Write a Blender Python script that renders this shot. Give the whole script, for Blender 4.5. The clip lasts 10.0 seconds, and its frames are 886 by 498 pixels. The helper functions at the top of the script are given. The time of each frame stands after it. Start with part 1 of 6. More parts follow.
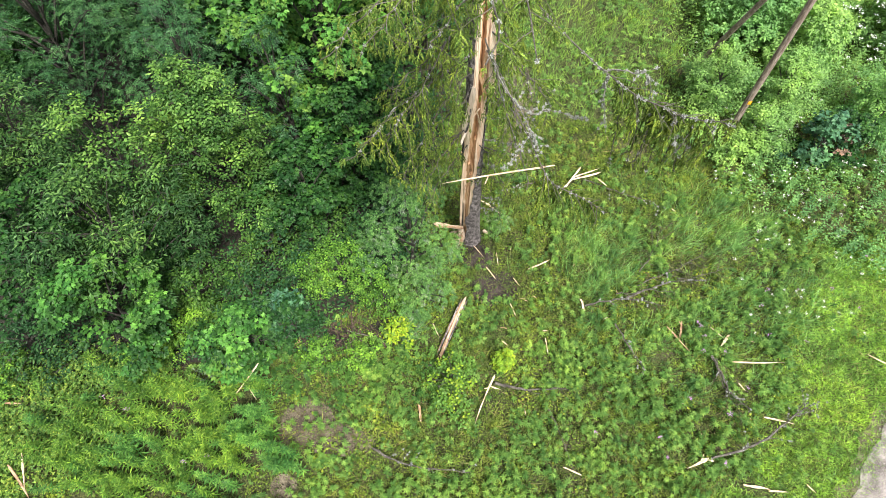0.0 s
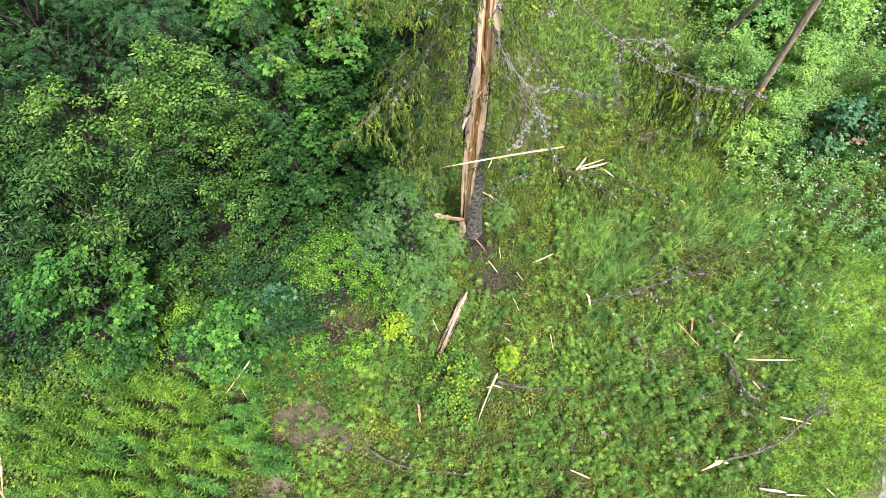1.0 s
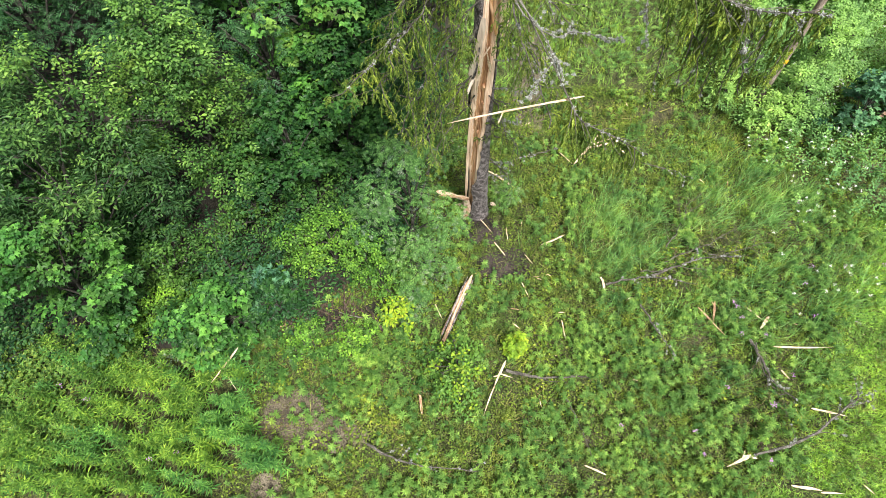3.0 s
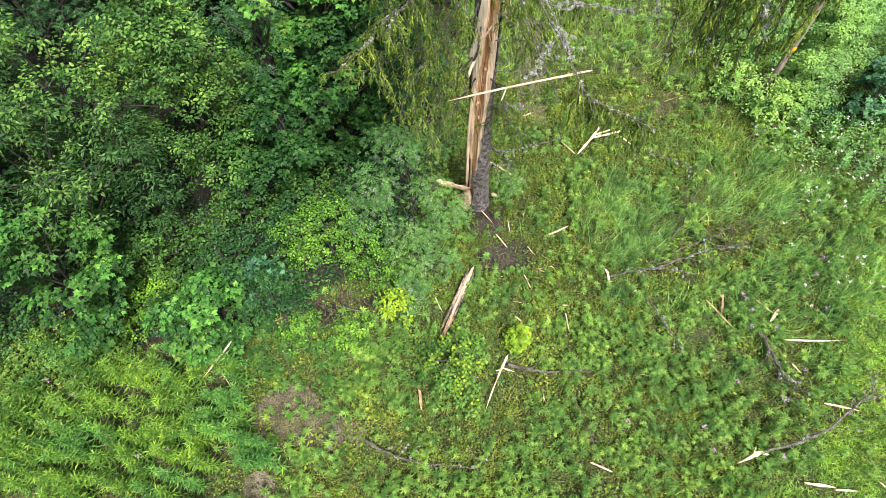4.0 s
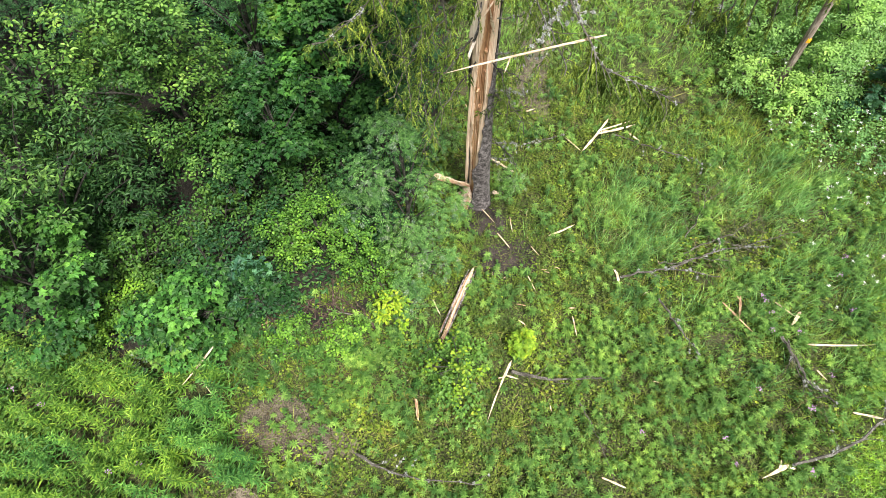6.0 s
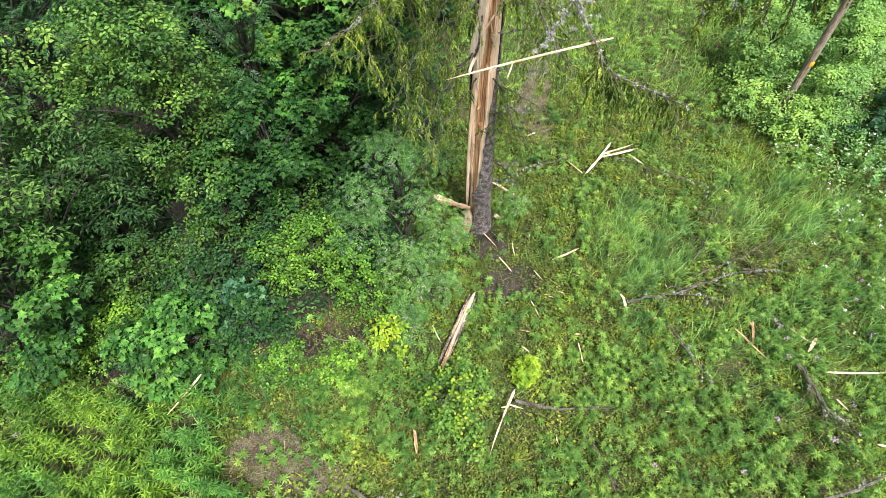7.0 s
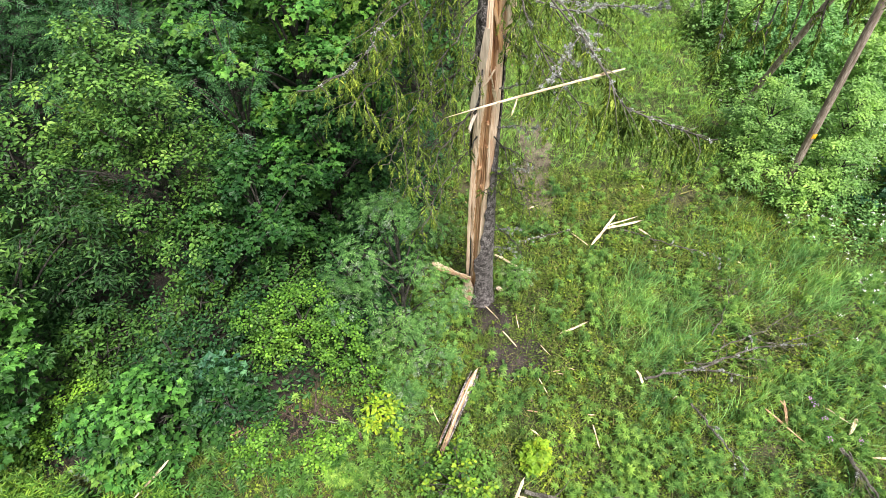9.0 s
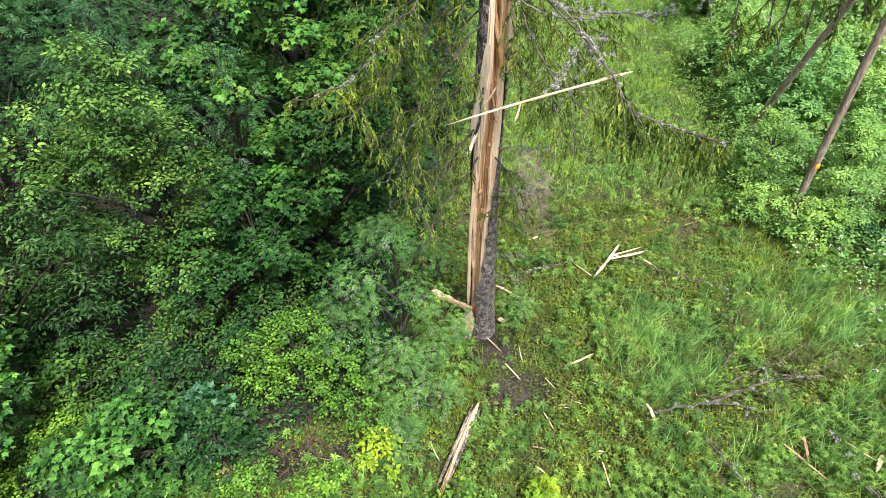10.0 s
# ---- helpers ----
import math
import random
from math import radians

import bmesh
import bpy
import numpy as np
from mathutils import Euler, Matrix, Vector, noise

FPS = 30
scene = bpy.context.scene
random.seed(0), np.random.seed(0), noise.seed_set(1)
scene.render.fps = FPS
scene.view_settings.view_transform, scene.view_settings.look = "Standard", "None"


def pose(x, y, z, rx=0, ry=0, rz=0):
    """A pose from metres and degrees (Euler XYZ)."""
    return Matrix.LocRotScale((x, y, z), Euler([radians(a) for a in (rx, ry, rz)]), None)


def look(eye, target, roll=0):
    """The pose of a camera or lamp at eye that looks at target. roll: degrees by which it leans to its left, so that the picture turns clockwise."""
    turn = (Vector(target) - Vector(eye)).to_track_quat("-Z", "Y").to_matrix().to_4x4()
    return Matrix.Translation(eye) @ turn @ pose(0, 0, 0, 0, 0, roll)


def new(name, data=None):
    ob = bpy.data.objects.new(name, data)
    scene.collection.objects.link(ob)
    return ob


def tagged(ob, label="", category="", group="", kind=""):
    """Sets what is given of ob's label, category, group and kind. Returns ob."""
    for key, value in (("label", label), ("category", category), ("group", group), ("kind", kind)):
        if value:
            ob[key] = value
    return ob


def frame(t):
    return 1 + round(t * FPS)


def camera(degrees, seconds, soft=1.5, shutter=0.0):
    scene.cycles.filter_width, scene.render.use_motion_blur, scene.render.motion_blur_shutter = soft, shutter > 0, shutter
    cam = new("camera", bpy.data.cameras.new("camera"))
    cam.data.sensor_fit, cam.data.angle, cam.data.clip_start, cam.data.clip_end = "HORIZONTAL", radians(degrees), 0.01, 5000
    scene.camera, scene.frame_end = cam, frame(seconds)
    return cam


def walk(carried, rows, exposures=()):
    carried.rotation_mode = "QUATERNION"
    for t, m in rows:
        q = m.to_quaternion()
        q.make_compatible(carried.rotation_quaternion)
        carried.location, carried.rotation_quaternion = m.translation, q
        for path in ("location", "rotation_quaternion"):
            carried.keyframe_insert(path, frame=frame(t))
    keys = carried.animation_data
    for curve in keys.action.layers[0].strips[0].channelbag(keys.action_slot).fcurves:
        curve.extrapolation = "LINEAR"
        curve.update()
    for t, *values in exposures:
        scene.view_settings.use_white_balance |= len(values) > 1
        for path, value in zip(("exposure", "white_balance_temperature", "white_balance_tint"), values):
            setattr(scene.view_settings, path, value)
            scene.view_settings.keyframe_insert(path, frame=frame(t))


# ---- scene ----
cam = camera(75.2, 10.0, soft=0.3)
PATH = [
    (0, (0.058, -0.211, 10.031), (0.036, 0.797, 8.303), -0.9),
    (0.5, (0.046, -0.147, 9.792), (0.025, 0.861, 8.065), -0.8),
    (1, (0.043, -0.084, 9.571), (0.022, 0.922, 7.843), -0.9),
    (1.5, (0.04, -0.046, 9.368), (0.017, 0.957, 7.638), -0.9),
    (2, (0.028, -0.036, 9.161), (0.003, 0.967, 7.431), -1.1),
    (2.5, (0.017, -0.037, 8.963), (-0.01, 0.969, 7.235), -1.2),
    (4, (-0.003, -0.049, 8.462), (-0.028, 0.967, 6.739), -1.2),
    (4.5, (-0.01, -0.025, 8.297), (-0.032, 0.993, 6.575), -1.0),
    (5, (-0.002, 0.0, 8.153), (-0.024, 1.025, 6.436), -1.0),
    (5.5, (0.005, 0.029, 8.007), (-0.017, 1.063, 6.295), -1.1),
    (7, (0.008, 0.059, 7.509), (-0.016, 1.22, 5.881), -1.1),
    (7.5, (-0.01, 0.067, 7.33), (-0.03, 1.295, 5.752), -1.0),
    (8, (-0.002, 0.092, 7.176), (-0.022, 1.379, 5.646), -1.0),
    (8.5, (0.006, 0.11, 7.034), (-0.015, 1.46, 5.559), -0.9),
    (9, (-0.007, 0.117, 6.862), (-0.025, 1.532, 5.447), -0.8),
    (9.5, (-0.015, 0.125, 6.692), (-0.032, 1.594, 5.335), -0.7),
    (10, (-0.021, 0.126, 6.51), (-0.035, 1.648, 5.213), -0.7),
]

walk(cam, [(t, look(eye, target, roll)) for t, eye, target, roll in PATH])
# ---- light ----
world = bpy.data.worlds.new("overcast_sky")
world.use_nodes = True
scene.world = world
wn, wl = world.node_tree.nodes, world.node_tree.links
SUN_UP, SUN_TURN = 62.0, 150.0
sky = wn.new("ShaderNodeTexSky")
sky.sky_type, sky.sun_disc = "NISHITA", False
sky.sun_elevation, sky.sun_rotation = radians(SUN_UP), radians(SUN_TURN)
sky.air_density, sky.dust_density, sky.ozone_density = 1.6, 4.0, 1.0
pale = wn.new("ShaderNodeHueSaturation")
pale.inputs["Saturation"].default_value = 0.115
wl.new(sky.outputs[0], pale.inputs["Color"])
wl.new(pale.outputs[0], wn["Background"].inputs[0])
wn["Background"].inputs[1].default_value = 0.085
sun = new("sun", bpy.data.lights.new("sun", "SUN"))
sun.data.energy, sun.data.angle, sun.data.color = 3.75, radians(11), (1.0, 0.95, 0.86)
sun.matrix_world = pose(0, 0, 30, 90 - SUN_UP, 0, 180 - SUN_TURN)
scene.view_settings.exposure = 1.18

# ---- materials ----


def bare(name):
    m = bpy.data.materials.new(name)
    m.use_nodes = True
    return m, m.node_tree.nodes, m.node_tree.links, m.node_tree.nodes["Principled BSDF"]


def ramp(nodes, stops):
    r = nodes.new("ShaderNodeValToRGB")
    while len(r.color_ramp.elements) < len(stops):
        r.color_ramp.elements.new(0.5)
    for e, (at, c) in zip(r.color_ramp.elements, stops):
        e.position, e.color = at, (*c, 1)
    return r


def mixed(nodes, links, fac, a, b, how="MIX"):
    m = nodes.new("ShaderNodeMix")
    m.data_type, m.blend_type = "RGBA", how
    for value, socket in ((fac, m.inputs[0]), (a, m.inputs[6]), (b, m.inputs[7])):
        if isinstance(value, bpy.types.NodeSocket):
            links.new(value, socket)
        elif isinstance(value, (int, float)):
            socket.default_value = value
        else:
            socket.default_value = (*value, 1)
    return m.outputs[2]


def noise_of(nodes, links, scale, detail=3.0, stretch=None, local=False):
    n = nodes.new("ShaderNodeTexNoise")
    n.inputs["Scale"].default_value, n.inputs["Detail"].default_value = scale, detail
    co = nodes.new("ShaderNodeTexCoord").outputs["Object"] if local else nodes.new("ShaderNodeNewGeometry").outputs["Position"]
    if stretch:
        mp = nodes.new("ShaderNodeMapping")
        mp.inputs["Scale"].default_value = stretch
        links.new(co, mp.inputs[0])
        co = mp.outputs[0]
    links.new(co, n.inputs["Vector"])
    return n.outputs["Fac"]


def bumped(nodes, links, bsdf, height, strength, distance):
    b = nodes.new("ShaderNodeBump")
    b.inputs["Strength"].default_value, b.inputs["Distance"].default_value = strength, distance
    links.new(height, b.inputs["Height"])
    links.new(b.outputs[0], bsdf.inputs["Normal"])


def leafy(name, dark, mid, light, rough=0.46, thin=0.2, patch=0.9, spread=0.9, grain=0.0):
    """Leaf: each leaf a hue of its own, slow drifts across the plants, light passing through."""
    m, n, l, b = bare(name)
    geo = n.new("ShaderNodeNewGeometry")
    near = [[m + (c - m) * spread for m, c in zip(mid, end)] for end in (dark, light)]
    r = ramp(n, [(0.0, near[0]), (0.55, mid), (1.0, near[1])])
    l.new(geo.outputs["Random Per Island"], r.inputs[0])
    drift = ramp(n, [(0.28, (0.55, 0.68, 0.78)), (0.5, (0.93, 0.97, 0.97)), (0.72, (1.38, 1.26, 1.0))])
    l.new(noise_of(n, l, patch, 2.0), drift.inputs[0])
    col = mixed(n, l, 0.85, r.outputs[0], drift.outputs[0], "MULTIPLY")
    tuft = ramp(n, [(0.34, (0.5, 0.58, 0.62)), (0.66, (1.38, 1.34, 1.2))])
    l.new(noise_of(n, l, 4.5, 2.0), tuft.inputs[0])
    col = mixed(n, l, 0.8, col, tuft.outputs[0], "MULTIPLY")
    fleck = ramp(n, [(0.36, (0.62, 0.66, 0.66)), (0.64, (1.3, 1.28, 1.2))])
    l.new(noise_of(n, l, 15.0, 1.0), fleck.inputs[0])
    col = mixed(n, l, 0.7, col, fleck.outputs[0], "MULTIPLY")
    if grain:
        fine = ramp(n, [(0.4, (0.3, 0.34, 0.34)), (0.6, (1.5, 1.45, 1.35))])
        l.new(noise_of(n, l, grain, 1.0), fine.inputs[0])
        col = mixed(n, l, 0.85, col, fine.outputs[0], "MULTIPLY")
    l.new(col, b.inputs["Base Color"])
    b.inputs["Roughness"].default_value = rough
    b.inputs["Specular IOR Level"].default_value = 0.18
    t = n.new("ShaderNodeBsdfTranslucent")
    l.new(mixed(n, l, 1.0, col, (1.15, 1.35, 0.65), "MULTIPLY"), t.inputs[0])
    mx = n.new("ShaderNodeMixShader")
    mx.inputs[0].default_value = thin
    l.new(b.outputs[0], mx.inputs[1])
    l.new(t.outputs[0], mx.inputs[2])
    l.new(mx.outputs[0], n["Material Output"].inputs[0])
    return m


def earthy(name, stops, scale, fine, rough=0.9, bump=0.6, deep=0.02, stretch=None, local=False):
    m, n, l, b = bare(name)
    a = noise_of(n, l, scale, 5.0, stretch, local)
    f = noise_of(n, l, fine, 4.0, stretch, local)
    r = ramp(n, stops)
    s = n.new("ShaderNodeMath")
    s.operation = "MULTIPLY_ADD"
    s.inputs[1].default_value, s.inputs[2].default_value = 0.6, -0.05
    l.new(f, s.inputs[0])
    s2 = n.new("ShaderNodeMath")
    s2.operation = "MULTIPLY_ADD"
    s2.inputs[1].default_value = 0.5
    l.new(a, s2.inputs[0])
    l.new(s.outputs[0], s2.inputs[2])
    s3 = n.new("ShaderNodeMath")
    s3.operation = "MULTIPLY_ADD"
    s3.inputs[1].default_value, s3.inputs[2].default_value = 2.1, -0.55
    l.new(s2.outputs[0], s3.inputs[0])
    l.new(s3.outputs[0], r.inputs[0])
    l.new(r.outputs[0], b.inputs["Base Color"])
    b.inputs["Roughness"].default_value = rough
    bumped(n, l, b, f, bump, deep)
    return m


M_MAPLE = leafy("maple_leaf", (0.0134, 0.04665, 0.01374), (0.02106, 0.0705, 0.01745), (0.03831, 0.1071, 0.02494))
# Two brighter copies of the maple leaf: sunlight on those trees is in the colour
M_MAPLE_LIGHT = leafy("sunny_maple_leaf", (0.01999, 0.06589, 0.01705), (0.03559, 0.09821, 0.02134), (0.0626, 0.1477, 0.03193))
M_MAPLE_FRESH = leafy("lit_fresh_maple_leaf", (0.04392, 0.1378, 0.03127), (0.07586, 0.2044, 0.0391), (0.1278, 0.2946, 0.0567))
M_LITTER = leafy("brown_leaf_litter", (0.032, 0.023, 0.012), (0.075, 0.058, 0.032), (0.19, 0.15, 0.09), thin=0.05)
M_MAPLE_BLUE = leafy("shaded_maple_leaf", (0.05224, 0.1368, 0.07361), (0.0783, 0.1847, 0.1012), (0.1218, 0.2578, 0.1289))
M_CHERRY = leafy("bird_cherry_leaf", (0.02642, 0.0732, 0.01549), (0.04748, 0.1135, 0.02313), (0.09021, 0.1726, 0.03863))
M_CHERRY_TIP = leafy("lit_young_cherry_leaf", (0.07958, 0.1757, 0.03403), (0.1346, 0.252, 0.05105), (0.2081, 0.3284, 0.08509))
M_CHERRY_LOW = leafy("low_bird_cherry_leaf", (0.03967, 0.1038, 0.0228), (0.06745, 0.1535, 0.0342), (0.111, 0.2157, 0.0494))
M_BUSH_TIP = leafy("lit_young_honeysuckle_leaf", (0.08568, 0.2067, 0.02835), (0.1346, 0.2756, 0.03645), (0.1958, 0.3445, 0.0486))
M_WILLOW_TIP = leafy("lit_young_willow_leaf", (0.04675, 0.1124, 0.0315), (0.0748, 0.1597, 0.0441), (0.1122, 0.2071, 0.063))
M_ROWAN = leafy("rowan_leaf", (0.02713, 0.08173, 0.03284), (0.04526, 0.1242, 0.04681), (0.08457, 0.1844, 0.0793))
# Lit copy of the rowan leaf, with the sun put into its colour
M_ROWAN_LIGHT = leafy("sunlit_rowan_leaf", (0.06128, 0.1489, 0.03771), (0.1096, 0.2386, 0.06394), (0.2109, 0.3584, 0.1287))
M_WILLOW = leafy("willow_leaf", (0.01664, 0.05452, 0.01613), (0.03122, 0.07883, 0.02419), (0.05392, 0.1146, 0.04039))
M_BUSH = leafy("honeysuckle_leaf", (0.04556, 0.1185, 0.01928), (0.0782, 0.1739, 0.02884), (0.1306, 0.2362, 0.03848))
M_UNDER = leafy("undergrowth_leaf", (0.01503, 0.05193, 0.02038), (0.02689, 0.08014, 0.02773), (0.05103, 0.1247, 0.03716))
M_ELDER = leafy("elder_leaf", (0.1283, 0.2438, 0.07059), (0.2238, 0.376, 0.1201), (0.3721, 0.5231, 0.2122), thin=0.36, spread=0.4)
M_ELDER_DEEP = leafy("deeper_elder_leaf", (0.1163, 0.2437, 0.07917), (0.1971, 0.3678, 0.1288), (0.339, 0.5232, 0.2184), thin=0.36, spread=0.4)
M_ASPEN = leafy("aspen_leaf", (0.0697, 0.1552, 0.02618), (0.1138, 0.2256, 0.04114), (0.1771, 0.296, 0.06358))
M_FIRE = leafy("fireweed_leaf", (0.07163, 0.1704, 0.03083), (0.1323, 0.2501, 0.04106), (0.2275, 0.3495, 0.05649), spread=1.0)
M_FIRE_BLUE = leafy("bluish_fireweed_leaf", (0.0542, 0.1607, 0.04109), (0.1001, 0.2355, 0.05473), (0.1721, 0.3293, 0.07528), spread=1.0)
M_HERB = leafy("meadow_herb_leaf", (0.06328, 0.1151, 0.01835), (0.1269, 0.1915, 0.02753), (0.2218, 0.2757, 0.0413), spread=1.0, patch=1.1)
M_CREEP = leafy("creeping_herb_leaf", (0.0697, 0.1187, 0.018), (0.123, 0.19, 0.028), (0.1968, 0.266, 0.045), patch=1.6)
M_VETCH = leafy("vetch_leaf", (0.07684, 0.1723, 0.0414), (0.1371, 0.251, 0.05925), (0.2306, 0.3583, 0.08872), spread=1.0, patch=0.9)
M_BERRY = leafy("bilberry_leaf", (0.07286, 0.104, 0.02157), (0.1113, 0.153, 0.03078), (0.1625, 0.1966, 0.04237), spread=1.0, patch=2.0)
M_ROSE = leafy("rose_leaf", (0.06525, 0.1438, 0.0312), (0.1246, 0.23, 0.04368), (0.2375, 0.2987, 0.0624), spread=1.0, patch=2.0)
M_GRASS = leafy("grass_blade", (0.09776, 0.1654, 0.02822), (0.1833, 0.2585, 0.04702), (0.314, 0.3516, 0.08464), patch=1.3)
M_GRASS_LIGHT = leafy("light_grass_blade", (0.1872, 0.3578, 0.05338), (0.3241, 0.5262, 0.08665), (0.5129, 0.6946, 0.1467), patch=1.0)
M_GRASS_CLEAR = leafy("clearing_grass_blade", (0.1525, 0.288, 0.05225), (0.2592, 0.432, 0.0825), (0.3965, 0.5616, 0.1375), patch=1.0)
M_GRASS_BLUE = leafy("lush_grass_blade", (0.1023, 0.2486, 0.06667), (0.187, 0.3651, 0.1113), (0.3237, 0.4973, 0.1932), patch=1.3)
M_GRASS_DRY = leafy("dry_grass_blade", (0.17, 0.16, 0.05), (0.25, 0.23, 0.09), (0.36, 0.31, 0.16), patch=1.3)
M_SILVER = leafy("silvery_leaf", (0.075, 0.117, 0.075), (0.165, 0.2184, 0.15), (0.315, 0.3588, 0.285))
M_YELLOW = leafy("yellow_green_leaf", (0.1369, 0.2442, 0.022), (0.2115, 0.3256, 0.0275), (0.336, 0.3954, 0.0385))
M_RED = leafy("young_red_leaf", (0.19, 0.105, 0.0938), (0.266, 0.168, 0.15), (0.323, 0.231, 0.2))
M_NEEDLE = leafy("spruce_needle", (0.09161, 0.1409, 0.03189), (0.1767, 0.2484, 0.04785), (0.2944, 0.3691, 0.07747), rough=0.55, thin=0.3, patch=2.5, grain=110.0)
M_NEEDLE_TIP = leafy("fresh_spruce_needle", (0.09002, 0.1681, 0.03421), (0.1287, 0.224, 0.04447), (0.1866, 0.2871, 0.06158), rough=0.5, thin=0.3, patch=2.5, grain=110.0)
M_NEEDLE_DEAD = leafy("withered_spruce_needle", (0.055, 0.06, 0.025), (0.10, 0.105, 0.045), (0.17, 0.16, 0.075), rough=0.6, thin=0.15, patch=2.5, grain=110.0)
M_BARK = earthy("spruce_bark", [(0.28, (0.032, 0.026, 0.026)), (0.5, (0.14, 0.121, 0.122)), (0.72, (0.35, 0.315, 0.317))], 14.0, 52.0, 0.92, 1.0, 0.03)
M_TWIG = earthy("twig_bark", [(0.3, (0.03, 0.026, 0.022)), (0.55, (0.075, 0.067, 0.056)), (0.8, (0.17, 0.16, 0.145))], 9.0, 70.0, 0.9, 0.6, 0.005)
M_DEADTWIG = earthy("grey_dead_twig", [(0.3, (0.07, 0.063, 0.055)), (0.55, (0.17, 0.16, 0.145)), (0.8, (0.33, 0.32, 0.30))], 9.0, 70.0, 0.9, 0.6, 0.005)
M_STICK = earthy("brown_rotten_stick", [(0.3, (0.02, 0.013, 0.009)), (0.55, (0.058, 0.038, 0.028)), (0.8, (0.13, 0.092, 0.07))], 9.0, 70.0, 0.9, 0.6, 0.005)
M_TRUNK = earthy("leaf_tree_bark", [(0.3, (0.014, 0.013, 0.010)), (0.55, (0.034, 0.031, 0.025)), (0.8, (0.09, 0.084, 0.072))], 5.0, 40.0, 0.9, 0.8, 0.01)
M_WOOD = earthy("fresh_split_spruce_wood", [(0.12, (0.62, 0.39, 0.25)), (0.38, (0.86, 0.62, 0.46)), (0.75, (0.95, 0.78, 0.62))], 9.0, 60.0, 0.65, 0.9, 0.012, (1.0, 1.0, 0.045))
M_WOODORANGE = earthy("orange_torn_wood", [(0.2, (0.42, 0.19, 0.075)), (0.5, (0.66, 0.36, 0.17)), (0.8, (0.80, 0.52, 0.30))], 9.0, 60.0, 0.7, 0.9, 0.012, (1.0, 1.0, 0.045))
M_HEART = earthy("orange_heartwood", [(0.2, (0.27, 0.125, 0.06)), (0.5, (0.60, 0.35, 0.19)), (0.8, (0.80, 0.55, 0.36))], 9.0, 60.0, 0.7, 0.9, 0.012, (1.0, 1.0, 0.045))
M_FIBRE = earthy("frayed_bast_fibre", [(0.2, (0.38, 0.25, 0.18)), (0.5, (0.62, 0.47, 0.36)), (0.8, (0.76, 0.62, 0.50))], 14.0, 70.0, 0.85, 0.8, 0.008, (1.0, 1.0, 0.3))
M_BAST = earthy("pale_inner_bark", [(0.2, (0.56, 0.44, 0.36)), (0.5, (0.74, 0.62, 0.53)), (0.8, (0.84, 0.75, 0.67))], 6.0, 50.0, 0.6, 0.4, 0.004, (1.0, 1.0, 0.1))
M_WOODPALE = earthy("pale_splinter_wood", [(0.2, (0.36, 0.23, 0.14)), (0.45, (0.60, 0.45, 0.31)), (0.75, (0.78, 0.67, 0.52))], 7.0, 45.0, 0.6, 0.6, 0.006, (0.25, 1.0, 1.0), True)
M_WOODBROWN = earthy("inner_bark", [(0.2, (0.22, 0.12, 0.07)), (0.5, (0.42, 0.26, 0.16)), (0.8, (0.60, 0.42, 0.28))], 8.0, 50.0, 0.75, 0.6, 0.006, (0.25, 1.0, 1.0), True)
M_POLE = earthy("weathered_pole_wood", [(0.2, (0.105, 0.072, 0.054)), (0.5, (0.225, 0.175, 0.145)), (0.8, (0.40, 0.34, 0.30))], 16.0, 70.0, 0.85, 0.9, 0.01, (1.0, 1.0, 0.16))
M_LICHEN = earthy("grey_lichen", [(0.3, (0.20, 0.21, 0.20)), (0.7, (0.42, 0.44, 0.42))], 30.0, 120.0, 0.95, 0.5, 0.004)


def plain(name, colour, rough=0.6):
    m, n, l, b = bare(name)
    l.new(mixed(n, l, noise_of(n, l, 40.0), [c * 0.8 for c in colour], colour), b.inputs["Base Color"])
    b.inputs["Roughness"].default_value = rough
    return m


M_TAG = plain("yellow_tag", (0.85, 0.42, 0.02), 0.45)
M_WHITE = plain("white_petal", (0.82, 0.84, 0.78), 0.7)
M_PURPLE = plain("purple_petal", (0.42, 0.22, 0.46), 0.7)
M_STONE = earthy("grey_stone", [(0.3, (0.16, 0.14, 0.13)), (0.7, (0.34, 0.31, 0.29))], 12.0, 80.0)

# ground: soil, moss and trodden litter, bare patches and the gravel verge where they lie
M_GROUND, gn, gl, gb = bare("ground_soil_and_moss")
g1, g2, g3 = noise_of(gn, gl, 0.9, 4.0), noise_of(gn, gl, 14.0, 4.0), noise_of(gn, gl, 85.0, 3.0)
moss = ramp(gn, [(0.34, (0.012, 0.015, 0.005)), (0.5, (0.042, 0.052, 0.013)), (0.68, (0.115, 0.13, 0.036))])
gl.new(noise_of(gn, gl, 38.0, 5.0), moss.inputs[0])
earth = ramp(gn, [(0.3, (0.04, 0.028, 0.02)), (0.55, (0.10, 0.072, 0.055)), (0.8, (0.20, 0.155, 0.125))])
gl.new(g3, earth.inputs[0])
bare_mask = ramp(gn, [(0.58, (0, 0, 0)), (0.72, (1, 1, 1))])
gl.new(g1, bare_mask.inputs[0])
gl.new(mixed(gn, gl, bare_mask.outputs[0], moss.outputs[0], earth.outputs[0]), gb.inputs["Base Color"])
gb.inputs["Roughness"].default_value = 0.95
bumped(gn, gl, gb, g3, 1.0, 0.03)
M_EARTH = earthy("dug_earth", [(0.3, (0.012, 0.009, 0.008)), (0.5, (0.032, 0.024, 0.022)), (0.8, (0.085, 0.066, 0.06))], 5.0, 60.0, 0.95, 1.0, 0.03)
